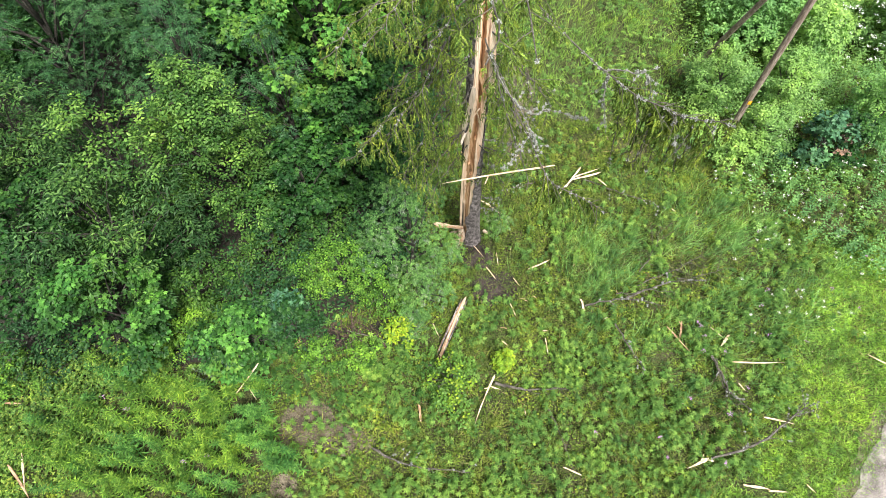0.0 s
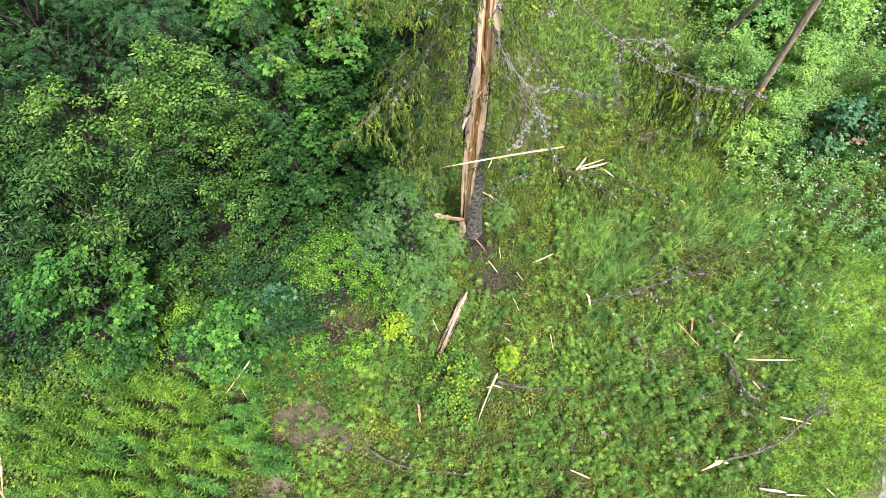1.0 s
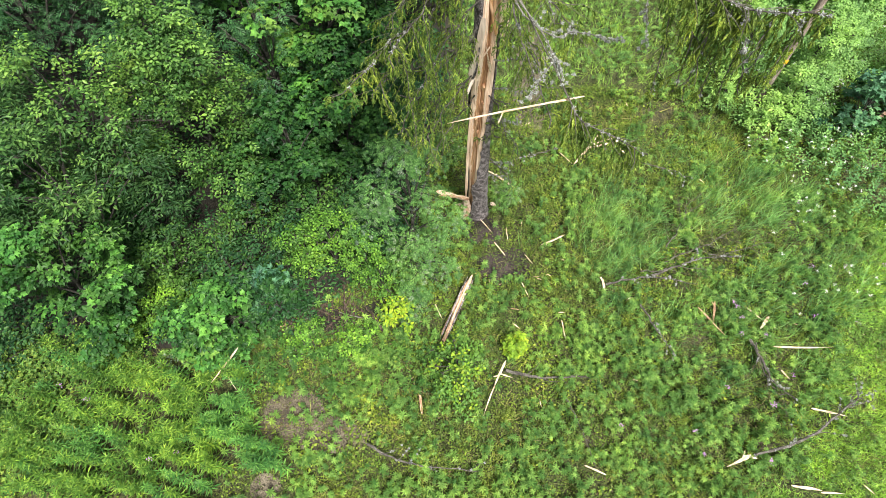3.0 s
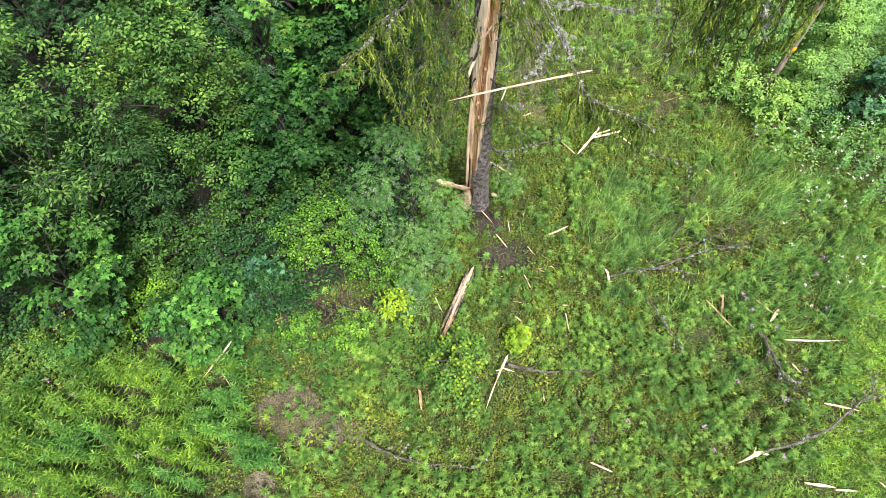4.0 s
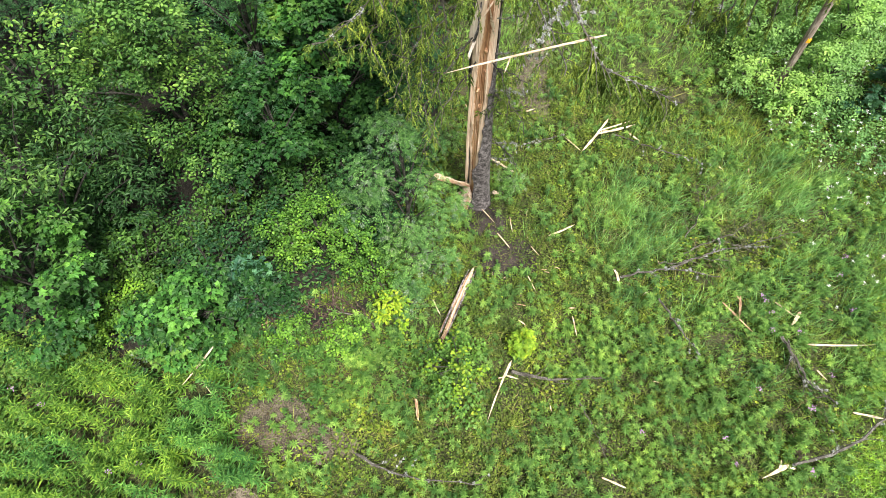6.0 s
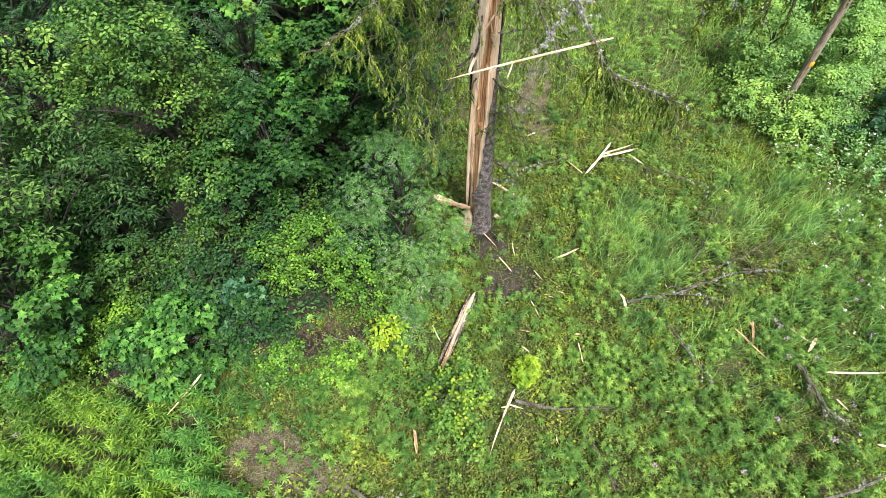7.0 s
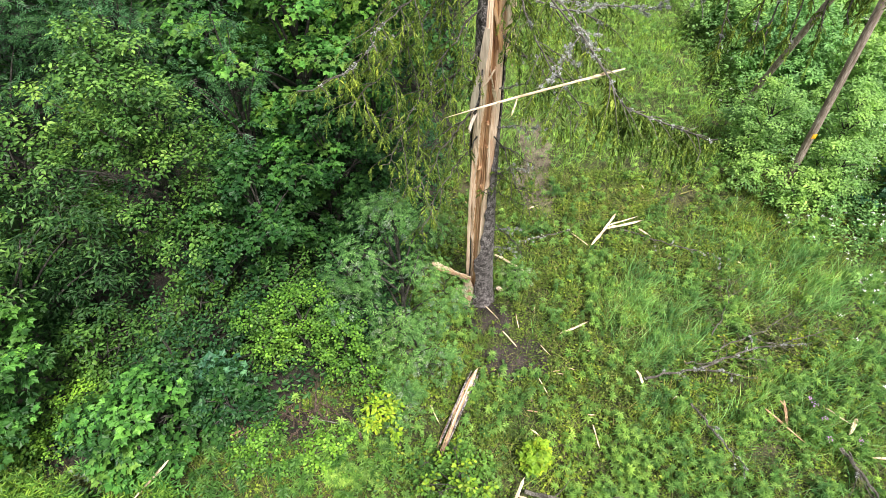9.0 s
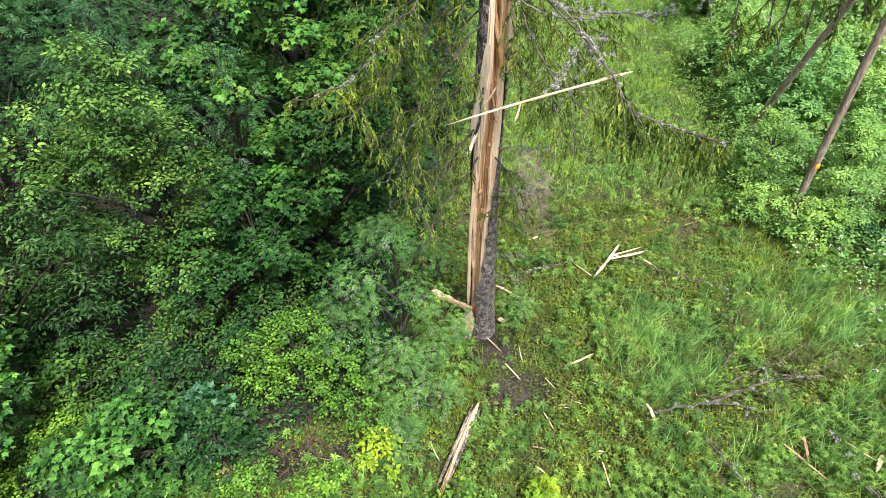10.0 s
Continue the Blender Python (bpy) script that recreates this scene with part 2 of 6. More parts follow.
M_LEAFMOULD = earthy("shade_dark_leaf_mould", [(0.3, (0.008, 0.007, 0.005)), (0.5, (0.018, 0.016, 0.011)), (0.8, (0.045, 0.04, 0.026))], 5.0, 60.0, 0.95, 1.0, 0.03)
M_EARTH_DRY = earthy("dry_trodden_earth", [(0.3, (0.04, 0.032, 0.022)), (0.5, (0.105, 0.088, 0.06)), (0.8, (0.23, 0.195, 0.145))], 5.0, 60.0, 0.95, 1.0, 0.03)
M_GRAVEL = earthy("road_gravel", [(0.22, (0.07, 0.06, 0.055)), (0.5, (0.17, 0.153, 0.147)), (0.78, (0.32, 0.29, 0.28))], 5.0, 70.0, 0.9, 1.0, 0.012)

# ---- mesh tools ----
RNG = np.random.default_rng(11)
UP = np.array((0.0, 0.0, 1.0))


def mesh_of(name, V, F, mat, smooth=False):
    V, F = np.asarray(V, np.float32), np.asarray(F, np.int32)
    me = bpy.data.meshes.new(name)
    me.vertices.add(len(V))
    me.vertices.foreach_set("co", V.ravel())
    me.loops.add(F.size)
    me.loops.foreach_set("vertex_index", F.ravel())
    me.polygons.add(len(F))
    me.polygons.foreach_set("loop_start", np.arange(0, F.size, F.shape[1], dtype=np.int32))
    me.polygons.foreach_set("use_smooth", np.full(len(F), smooth))
    me.materials.append(mat)
    me.update(calc_edges=True)
    return me


def joined(pieces):
    pieces = [p for p in pieces if len(p[0])]
    starts = np.cumsum([0] + [len(p[0]) for p in pieces[:-1]])
    return np.concatenate([p[0] for p in pieces]), np.concatenate([p[1] + s for p, s in zip(pieces, starts)])


def part(name, geo, mat, parent, label="", smooth=False, kind=""):
    ob = new(name, mesh_of(name, geo[0], geo[1], mat, smooth))
    ob.parent = parent
    return tagged(ob, label, kind=kind)


def thing(name, x, y, z, label, category, group="", kind=""):
    ob = new(name)
    ob.location = (x, y, z)
    return tagged(ob, label, category, group, kind)


def stuff(name, geo, mat, label, category):
    return tagged(new(name, mesh_of(name, geo[0], geo[1], mat)), label, category, kind="stuff")


def unit(v):
    return v / np.maximum(np.linalg.norm(v, axis=-1, keepdims=True), 1e-9)


def placed(T, pos, X, Z, size):
    """Copies of the template T = (V, F) at pos, its x along X, its z near Z."""
    tv, tf = T
    X = unit(X)
    Y = unit(np.cross(Z, X))
    Z = np.cross(X, Y)
    size = np.broadcast_to(np.asarray(size, float), (len(pos),))
    V = pos[:, None] + size[:, None, None] * (tv[None, :, :1] * X[:, None] + tv[None, :, 1:2] * Y[:, None] + tv[None, :, 2:] * Z[:, None])
    F = tf[None] + (np.arange(len(pos)) * len(tv))[:, None, None]
    return V.reshape(-1, 3), F.reshape(-1, 3)


def fan(outline, centre):
    V = np.array([centre, *outline], float)
    n = len(outline)
    return V, np.array([(0, 1 + i, 1 + (i + 1) % n) for i in range(n)])


def flat_fan(outline):
    """A leaf cut from its outline, folded along the rays from its base."""
    return np.array(outline, float), np.array([(0, i, i + 1) for i in range(1, len(outline) - 1)])


def both(half):
    """An outline from base to tip on one side, mirrored to the other."""
    return half + [(x, -y, z) for x, y, z in half[-2:0:-1]]


MAPLE = flat_fan(both([(0, 0, 0), (-0.12, 0.4, -0.06), (0.16, 0.36, 0.02), (0.48, 0.58, -0.1), (0.6, 0.28, 0.02), (1, 0, -0.16)]))
OBOVATE = flat_fan(both([(0, 0, 0), (0.3, 0.3, 0.05), (0.75, 0.33, 0.02), (1, 0, -0.08)]))
OVAL = flat_fan(both([(0, 0, 0), (0.3, 0.26, 0.05), (0.7, 0.22, 0.01), (1, 0, -0.13)]))
LANCE = (np.array([(0, 0, 0), (0.4, 0.1, 0.03), (1, 0, -0.16), (0.4, -0.1, 0.03)], float), np.array([(0, 1, 2), (0, 2, 3)]))
ROUND = (np.array([(0, 0, 0), (0.5, 0.36, 0.05), (1, 0, -0.06), (0.5, -0.36, 0.05)], float), np.array([(0, 1, 2), (0, 2, 3)]))
NEEDLE = (np.array([(0, 0.13, 0), (1, 0, 0), (0, -0.13, 0)], float), np.array([(0, 2, 1)]))
BLADE = (np.array([(0, 0.012, 0), (0, -0.012, 0), (0.1, 0.011, 0.5), (0.1, -0.011, 0.5), (0.38, 0, 0.9)], float), np.array([(0, 1, 2), (1, 3, 2), (2, 3, 4)]))


def turned(T, angle, at=(0, 0, 0), size=1.0, pitch=0.0):
    c, s, cp, sp = math.cos(angle), math.sin(angle), math.cos(pitch), math.sin(pitch)
    v = T[0] * size
    v = np.stack([v[:, 0] * cp - v[:, 2] * sp, v[:, 1], v[:, 0] * sp + v[:, 2] * cp], 1)
    return np.stack([v[:, 0] * c - v[:, 1] * s, v[:, 0] * s + v[:, 1] * c, v[:, 2]], 1) + at, T[1]


SLIM = (LANCE[0] * (1, 1.8, 1), LANCE[1])
FINE = (LANCE[0] * (1, 1.55, 1), LANCE[1])
PINNATE = joined([turned(FINE, s * 1.0, (0.17 + 0.18 * i, 0, -0.02 * i * i), 0.4 - 0.02 * abs(i - 2)) for i in range(4) for s in (1, -1)] + [turned(SLIM, 0, (0.85, 0, -0.2), 0.34)])
TRIPLE = joined([turned(ROUND, a, (0, 0, 0), 0.55 if a else 0.62, 0.1) for a in (-1.5, 0, 1.5)])


def star(tiers):
    """Whorls of narrow leaves out of one point: leaves, their length, breadth and climb, whorl by whorl."""
    V, F = [(0.0, 0.0, 0.0)], []
    for i, (n, length, broad, climb) in enumerate(tiers):
        for k in range(n):
            a = (k + 0.5 * i + 0.23 * math.sin(5 * k + i)) * 2 * math.pi / n
            ln = length * (0.85 + 0.3 * ((k * 7 + i * 3) % 5) / 4)
            c, q = math.cos(a), math.sin(a)
            b = len(V)
            for along, side, up in ((0.45, broad, 0.06), (1.0, 0.0, -0.12), (0.45, -broad, 0.06)):
                u, w = along * ln, side * length
                V.append((u * c - w * q, u * q + w * c, u * math.tan(climb) * (1 - 0.3 * along) + up * ln))
            F += [(0, b, b + 1), (0, b + 1, b + 2)]
    return np.array(V), np.array(F)


STAR = star([(7, 1.0, 0.13, -0.15), (5, 0.7, 0.14, 0.5)])
PALM = star([(8, 0.6, 0.13, 0.12)])
LEAFLET = (LANCE[0] * (1, 2.4, 1), LANCE[1])


def tube(points, radii, sides=6, rough=0.0, rng=RNG):
    """A bent, tapered stem through points, closed at its ends."""
    P = np.asarray(points, float)
    r = np.asarray(radii, float)
    D = unit(np.gradient(P, axis=0))
    A = unit(np.cross(D, np.where(np.abs(D[:, 2:]) < 0.9, UP, np.array((1.0, 0, 0)))))
    B = np.cross(D, A)
    a = np.arange(sides) * 2 * np.pi / sides
    k = 1 + rough * rng.standard_normal((len(P), sides))
    ring = P[:, None] + (r[:, None] * k)[..., None] * (np.cos(a)[None, :, None] * A[:, None] + np.sin(a)[None, :, None] * B[:, None])
    V = ring.reshape(-1, 3)
    F = []
    for i in range(len(P) - 1):
        for j in range(sides):
            p, q = i * sides + j, i * sides + (j + 1) % sides
            F += [(p, q, q + sides), (p, q + sides, p + sides)]
    e = (len(P) - 1) * sides
    F += [(0, j + 1, j) for j in range(1, sides - 1)] + [(e, e + j, e + j + 1) for j in range(1, sides - 1)]
    return V, np.array(F)


def curve(points, n):
    """n places on a smooth line through points."""
    P = np.asarray(points, float)
    P = np.vstack([2 * P[0] - P[1], P, 2 * P[-1] - P[-2]])
    t = np.linspace(0, len(P) - 3 - 1e-6, n)
    i = t.astype(int)
    u = (t - i)[:, None]
    a, b, c, d = P[i], P[i + 1], P[i + 2], P[i + 3]
    return 0.5 * (2 * b + (c - a) * u + (2 * a - 5 * b + 4 * c - d) * u**2 + (3 * b - a - 3 * c + d) * u**3)


def vnoise(x, y, scale, seed):
    """Smooth noise 0..1 on the plan."""
    g = np.random.default_rng(seed).random((64, 64))
    u, v = (np.asarray(x) / scale) % 64, (np.asarray(y) / scale) % 64
    i, j = u.astype(int), v.astype(int)
    u, v = u - i, v - j
    u, v = u * u * (3 - 2 * u), v * v * (3 - 2 * v)
    i1, j1 = (i + 1) % 64, (j + 1) % 64
    return (g[i % 64, j % 64] * (1 - u) + g[i1, j % 64] * u) * (1 - v) + (g[i % 64, j1] * (1 - u) + g[i1, j1] * u) * v


def rise(x, y):
    """Height of the ground."""
    return 0.10 * (vnoise(x, y, 2.3, 5) - 0.5) + 0.05 * (vnoise(x, y, 0.7, 6) - 0.5)


def step(v, a, b):
    u = np.clip((v - a) / (b - a), 0, 1)
    return u * u * (3 - 2 * u)


def spot(x, y, cx, cy, rx, ry=None, soft=0.35):
    """1 inside a ragged oval, 0 outside."""
    d = np.hypot((x - cx) / rx, (y - cy) / (ry or rx)) + 0.5 * (vnoise(x, y, 0.3, 9) - 0.5)
    return 1 - step(d, 1 - soft, 1 + soft)

# ---- ground and road ----


def lattice(xs, ys, height, keep=None):
    X, Y = np.meshgrid(xs, ys, indexing="ij")
    V = np.stack([X, Y, height(X, Y)], -1).reshape(-1, 3)
    i, j = np.meshgrid(np.arange(len(xs) - 1), np.arange(len(ys) - 1), indexing="ij")
    a = (i * len(ys) + j).ravel()
    F = np.stack([a, a + len(ys), a + len(ys) + 1, a + 1], 1)
    if keep is not None:
        c = V[F].mean(1)
        F = F[keep(c[:, 0], c[:, 1])]
        used, F = np.unique(F, return_inverse=True)
        V, F = V[used], F.reshape(-1, 4)
    return V, F


far = np.array([20, 32, 50, 90, 180, 400, 900])
gx = np.concatenate([-far[::-1], np.linspace(-14, 16, 121), far + 2])
gy = np.concatenate([-far[::-1], np.linspace(-8, 26, 137), far + 14])
ground = part("ground", lattice(gx, gy, rise), M_GROUND, None, smooth=True)
tagged(ground, "dark mossy soil under meadow plants and shrubs", "ground", kind="structure")


def road_in(x, y):
    """Metres inside the edge of the gravel road."""
    return ((x - 6.4) - (y - 1.03)) / 1.414 + 0.35 * (vnoise(x, y, 0.8, 21) - 0.5) + 0.2 * (vnoise(x, y, 0.25, 22) - 0.5)


def strip(across, along, height):
    """A band along the road's edge: metres inside it, and along it."""
    W, S = np.meshgrid(across, along, indexing="ij")
    for _ in range(2):
        X = 6.4 + 0.7071 * (S + W)
        Y = 1.03 + 0.7071 * (S - W)
        W = W + 0.5 * (np.meshgrid(across, along, indexing="ij")[0] - road_in(X, Y))
    X, Y = 6.4 + 0.7071 * (S + W), 1.03 + 0.7071 * (S - W)
    V = np.stack([X, Y, height(X, Y)], -1).reshape(-1, 3)
    i, j = np.meshgrid(np.arange(len(across) - 1), np.arange(len(along) - 1), indexing="ij")
    p = (i * len(along) + j).ravel()
    return V, np.stack([p, p + 1, p + len(along) + 1, p + len(along)], 1)


road_along = np.concatenate([np.linspace(-30, -2.2, 60), np.linspace(-2, 4, 160), np.linspace(4.2, 30, 60)])
road = part("road", strip(np.concatenate([[-0.02], np.linspace(0, 0.6, 12), np.linspace(0.8, 3.6, 16)]), road_along, lambda x, y: rise(x, y) * 0.4 + 0.035), M_GRAVEL, None, smooth=True)
tagged(road, "grey gravel road with a ragged grassy edge", "road", kind="structure")

verge = part("road_verge", strip(np.linspace(-0.22, 0.03, 8), road_along, lambda x, y: rise(x, y) * np.where(road_in(x, y) > -0.1, 0.5, 1.0) + 0.022), M_EARTH_DRY, None, smooth=True)
tagged(verge, "trodden brown verge between grass and gravel", "soil", kind="structure")
# Third and last: dark earth standing in for the shaded hollow below the trunk
SOIL = [(0.95, 4.75, 0.45, 0.32), (0.62, 5.4, 0.32, 0.25), (0.42, 5.72, 0.2, 0.16), (-2.36, 2.2, 0.42, 0.36), (-1.75, 1.85, 0.42, 0.25), (-2.63, 1.15, 0.2, 0.16),
        (-1.95, 3.74, 0.34, 0.2), (-1.2, 3.95, 0.17, 0.11), (1.62, 8.5, 0.34, 0.8), (1.74, 10.0, 0.3, 1.0), (0.5, 5.58, 0.26, 0.2)]


def soil(x, y):
    return np.max([spot(x, y, *s) for s in SOIL], axis=0)


for sx, sy, ra, rb in SOIL:
    patch = part("soil_patch", lattice(np.linspace(sx - ra * 1.5, sx + ra * 1.5, 50), np.linspace(sy - rb * 1.5, sy + rb * 1.5, 44),
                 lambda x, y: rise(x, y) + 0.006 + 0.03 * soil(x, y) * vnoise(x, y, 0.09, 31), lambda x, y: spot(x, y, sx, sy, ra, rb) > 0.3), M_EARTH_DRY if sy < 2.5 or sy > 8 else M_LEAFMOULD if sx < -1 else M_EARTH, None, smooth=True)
    tagged(patch, "bare brown earth showing between the plants", "soil", kind="structure")

# Litter sheet coloured near black: the shade below the crowns is in its colour
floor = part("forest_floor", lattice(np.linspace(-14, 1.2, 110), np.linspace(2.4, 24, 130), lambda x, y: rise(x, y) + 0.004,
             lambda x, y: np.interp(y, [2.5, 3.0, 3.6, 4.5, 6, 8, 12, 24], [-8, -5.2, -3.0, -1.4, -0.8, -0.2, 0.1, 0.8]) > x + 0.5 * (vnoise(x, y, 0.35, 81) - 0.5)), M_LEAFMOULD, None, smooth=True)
tagged(floor, "leaf-littered earth under the trees, its shade put into the near-black colour", "ground", kind="structure")

# ---- spruce torn open by lightning ----
BASE = thing("spruce_tree", 0.49, 5.9, 0, "tall drooping spruce with its trunk split open to pale wood", "tree")


def axis(z):
    z = np.asarray(z, float)
    return np.stack([np.interp(z, [0, 1, 2, 3, 4, 5, 13], [0, -0.03, -0.055, -0.062, -0.046, -0.03, 0.05]), -0.03 * z, z], -1)


def girth(z):
    return np.maximum(0.172 - 0.002 * np.minimum(z, 3.5) - 0.013 * np.maximum(z - 3.5, 0), 0.015) + 0.04 * np.exp(-np.asarray(z) / 0.16)


TEAR = [0.1, 0.3, 0.5, 1.0, 1.2, 1.5, 2.0, 2.5, 3.0, 3.5, 4.0, 4.5, 5.2, 6.4, 7.0]


def opening(z):
    """The torn face's left and right edge, degrees from the front."""
    a = np.interp(z, TEAR, [-70, -105, -112, -118, -120, -120, -118, -112, -95, -44, -28, -32, -36, -20, 0])
    b = np.interp(z, TEAR, [-45, -32, -28, -33, -8, 0, 16, 31, 54, 84, 78, 88, 70, 40, 2])
    return a + 7 * (vnoise(z, 0 * z, 0.17, 41) - 0.5), b + 10 * (vnoise(z, 0 * z + 3, 0.12, 42) - 0.5)


def heart(z):
    """The brown heartwood's left and right edge within it."""
    a = np.interp(z, TEAR, [-60, -75, -72, -72, -68, -63, -51, -46, -27, -9, 6, 2, 0, -8, -3])
    b = np.interp(z, TEAR, [-50, -33, -29, -34, -28, -23, -13, 7, 14, 25, 34, 36, 25, 10, 1])
    return a + 10 * (vnoise(z, 0 * z + 7, 0.35, 49) - 0.5), b + 10 * (vnoise(z, 0 * z + 11, 0.3, 50) - 0.5)


def shaft(deg, z, radius):
    c = axis(z)
    return c + np.stack([np.sin(np.radians(deg)) * radius, -np.cos(np.radians(deg)) * radius, 0 * z], -1)


TH, ZZ = np.meshgrid(np.linspace(-180, 180, 201), np.concatenate([np.linspace(-0.1, 7.2, 240), np.linspace(7.4, 13, 30)]), indexing="ij")
lo, hi = opening(ZZ)
inside = (TH > lo) & (TH < hi) & (ZZ > 0.1) & (ZZ < 7.0)
arc = TH / 360 * 2 * math.pi * 0.17
plates = vnoise(arc + 9, ZZ, 0.045, 43) * 0.007 + vnoise(arc + 9, ZZ, 0.07, 44) * 0.012
plates[-1] = plates[0]
bark_V = shaft(TH, ZZ, girth(ZZ) + plates).reshape(-1, 3)
mid = np.clip((TH - lo) / np.maximum(hi - lo, 1), 0, 1)
open_depth = np.where(inside, np.sin(np.pi * mid) ** 0.5, 0)
fibre = 0.026 * (vnoise(arc + 3, ZZ * 0.05, 0.018, 45) - 0.5) + 0.022 * (vnoise(arc + 3, ZZ * 0.08, 0.012, 46) - 0.5)
h_lo, h_hi = heart(ZZ)
deep = (TH - h_lo) / np.maximum(h_hi - h_lo, 1)
crack = 0.03 * np.exp(-(((deep - 0.42 - 0.25 * (vnoise(ZZ, ZZ * 0, 0.6, 47) - 0.5)) / 0.09) ** 2)) + 0.022 * np.exp(-(((deep - 0.8) / 0.07) ** 2))
groove = 0.034 * step(deep, -0.35, -0.2) * (1 - step(deep, 1.05, 1.18)) + crack + 0.014 * (vnoise(mid * 14, ZZ * 0.6, 1.0, 48) - 0.5)
core_r = girth(ZZ) - 0.02 - open_depth * (0.03 * step(mid, 0.0, 0.4) + groove + fibre)
core_V = shaft(TH, ZZ, np.maximum(core_r, 0.012)).reshape(-1, 3)
n_t, n_z = TH.shape
ti, zi = np.meshgrid(np.arange(n_t - 1), np.arange(n_z - 1), indexing="ij")
quad = (ti * n_z + zi)
quads = np.stack([quad, quad + n_z, quad + n_z + 1, quad + 1], -1).reshape(-1, 4)
cell_in = (inside[:-1, :-1] & inside[1:, :-1] & inside[:-1, 1:] & inside[1:, 1:]).ravel()
shell = part("trunk_bark", (bark_V, quads[~cell_in]), M_BARK, BASE, "grey scaly bark", True)
thick = shell.modifiers.new("thickness", "SOLIDIFY")
thick.thickness, thick.offset = 0.016, -1
low_part = (ZZ[:-1, :-1] < 7.2).ravel()
dark_band = (inside & (deep > -0.3) & (deep < 1.12))[:-1, :-1].ravel()
part("sapwood", (core_V, quads[low_part & ~dark_band]), M_WOOD, BASE, "fresh cream sapwood laid bare")
part("heartwood", (core_V, quads[low_part & dark_band]), M_HEART, BASE, "orange-brown torn heartwood")


def sliver(p0, p1, width, thick=0.35, bend=0.03, fork=0, seed=0, n=10, ends=(0.35, 0.05), face=None, ragged=0.55):
    """A torn strip of wood from p0 to p1: wedge-shaped ends, wavy edges, some with forked teeth."""
    rng = np.random.default_rng(seed + 100)
    p0, p1 = np.asarray(p0, float), np.asarray(p1, float)
    d = p1 - p0
    L = np.linalg.norm(d)
    X = d / L
    Z0 = np.array(face if face is not None else (0, 0, 1.0))
    Yv = unit(np.cross(Z0, X))
    Zv = np.cross(X, Yv)
    u = np.linspace(0, 1, n)
    w = width * np.minimum(1, np.minimum(ends[0] + u * (5 + 5 * rng.random()), ends[1] + (1 - u) * (1.5 + 4 * rng.random()))) * (1 + ragged * (rng.random(n) - 0.5))
    sway = bend * L * (np.sin(u * 3.1 + rng.random() * 6) - np.sin(rng.random() * 6) * 0.3) * 0.5
    h = width * thick * np.minimum(1, 0.35 + np.minimum(u, 1 - u) * 5) * (1 + 0.3 * (rng.random(n) - 0.5))
    C = p0 + u[:, None] * d + sway[:, None] * Yv
    off = [(-0.5, -0.5), (0.5, -0.5), (0.42, 0.4), (0.05, 0.62), (-0.45, 0.45)]
    V = np.stack([C + (a * w)[:, None] * Yv + (b * h)[:, None] * Zv for a, b in off], 1).reshape(-1, 3)
    F = []
    k = len(off)
    for i in range(n - 1):
        for j in range(k):
            p, q = i * k + j, i * k + (j + 1) % k
            F += [(p, q, q + k), (p, q + k, p + k)]
    e = (n - 1) * k
    F += [(0, j + 1, j) for j in range(1, k - 1)] + [(e, e + j, e + j + 1) for j in range(1, k - 1)]
    out = [(V, np.array(F))]
    for i in range(fork):
        a = C[1 + rng.integers(0, max(2, n // 3))]
        turn = (rng.random() - 0.5) * 1.6
        way = -X * math.cos(turn) + Yv * math.sin(turn) + Zv * 0.25 * rng.random()
        out.append(sliver(a, a + way * width * (1.5 + 2.5 * rng.random()), width * 0.5, thick, 0.02, 0, seed * 7 + i, 5, (0.9, 0.0), face))
    return joined(out)


def on_trunk(deg, z, out=0.0):
    return shaft(np.array(deg), np.array(float(z)), girth(float(z)) + out)


toward = (-0.2, -1.0, 0.1)
part("bark_flap", sliver(on_trunk(-66, 3.4, 0.03), on_trunk(-22, 4.42, 0.03), 0.085, 0.16, 0.03, 0, 1, 18, (0.25, 0.6), (-0.4, -1.0, 0.1), 0.2), M_BAST, BASE, "loose pale strip of inner bark")
part("splinter", sliver((-0.255, -0.29, 3.2), on_trunk(-60, 3.42, -0.02), 0.036, 0.3, 0.1, 0, 2, 8, (0.3, 0.8), toward), M_BAST, BASE)
part("splinter", sliver(on_trunk(-74, 3.2, 0.04), on_trunk(-66, 3.5, 0.0), 0.02, 0.4, 0.05, 0, 3, 6, (0.2, 0.8), toward), M_WOODPALE, BASE)
part("splinter", sliver(on_trunk(68, 4.1, 0.05), on_trunk(52, 5.4, 0.0), 0.105, 0.25, 0.01, 3, 5, 14, (0.85, 0.3), (0.5, -1.0, 0.1), 0.25), M_WOOD, BASE)
part("splinter", sliver(on_trunk(30, 3.6, 0.0), on_trunk(-4, 4.0, -0.03), 0.02, 0.4, 0.05, 0, 6, 10, (0.1, 0.1), toward), M_WOODPALE, BASE)
for i, (d0, z0, d1, z1, w, m) in enumerate([(46, 4.05, 2, 4.6, 0.04, M_HEART), (38, 4.12, 8, 4.7, 0.03, M_WOODORANGE), (-30, 3.75, 24, 3.95, 0.022, M_WOOD), (30, 4.4, 12, 4.95, 0.03, M_HEART), (36, 3.5, 14, 3.78, 0.018, M_WOODPALE), (10, 2.6, 26, 3.1, 0.02, M_WOOD), (-16, 2.05, -2, 2.6, 0.018, M_HEART)]):
    part("splinter", sliver(on_trunk(d0, z0, 0.0), on_trunk(d1, z1, -0.03), w, 0.4, 0.06, 0, 50 + i, 9, (0.05, 0.5), toward), m, BASE)
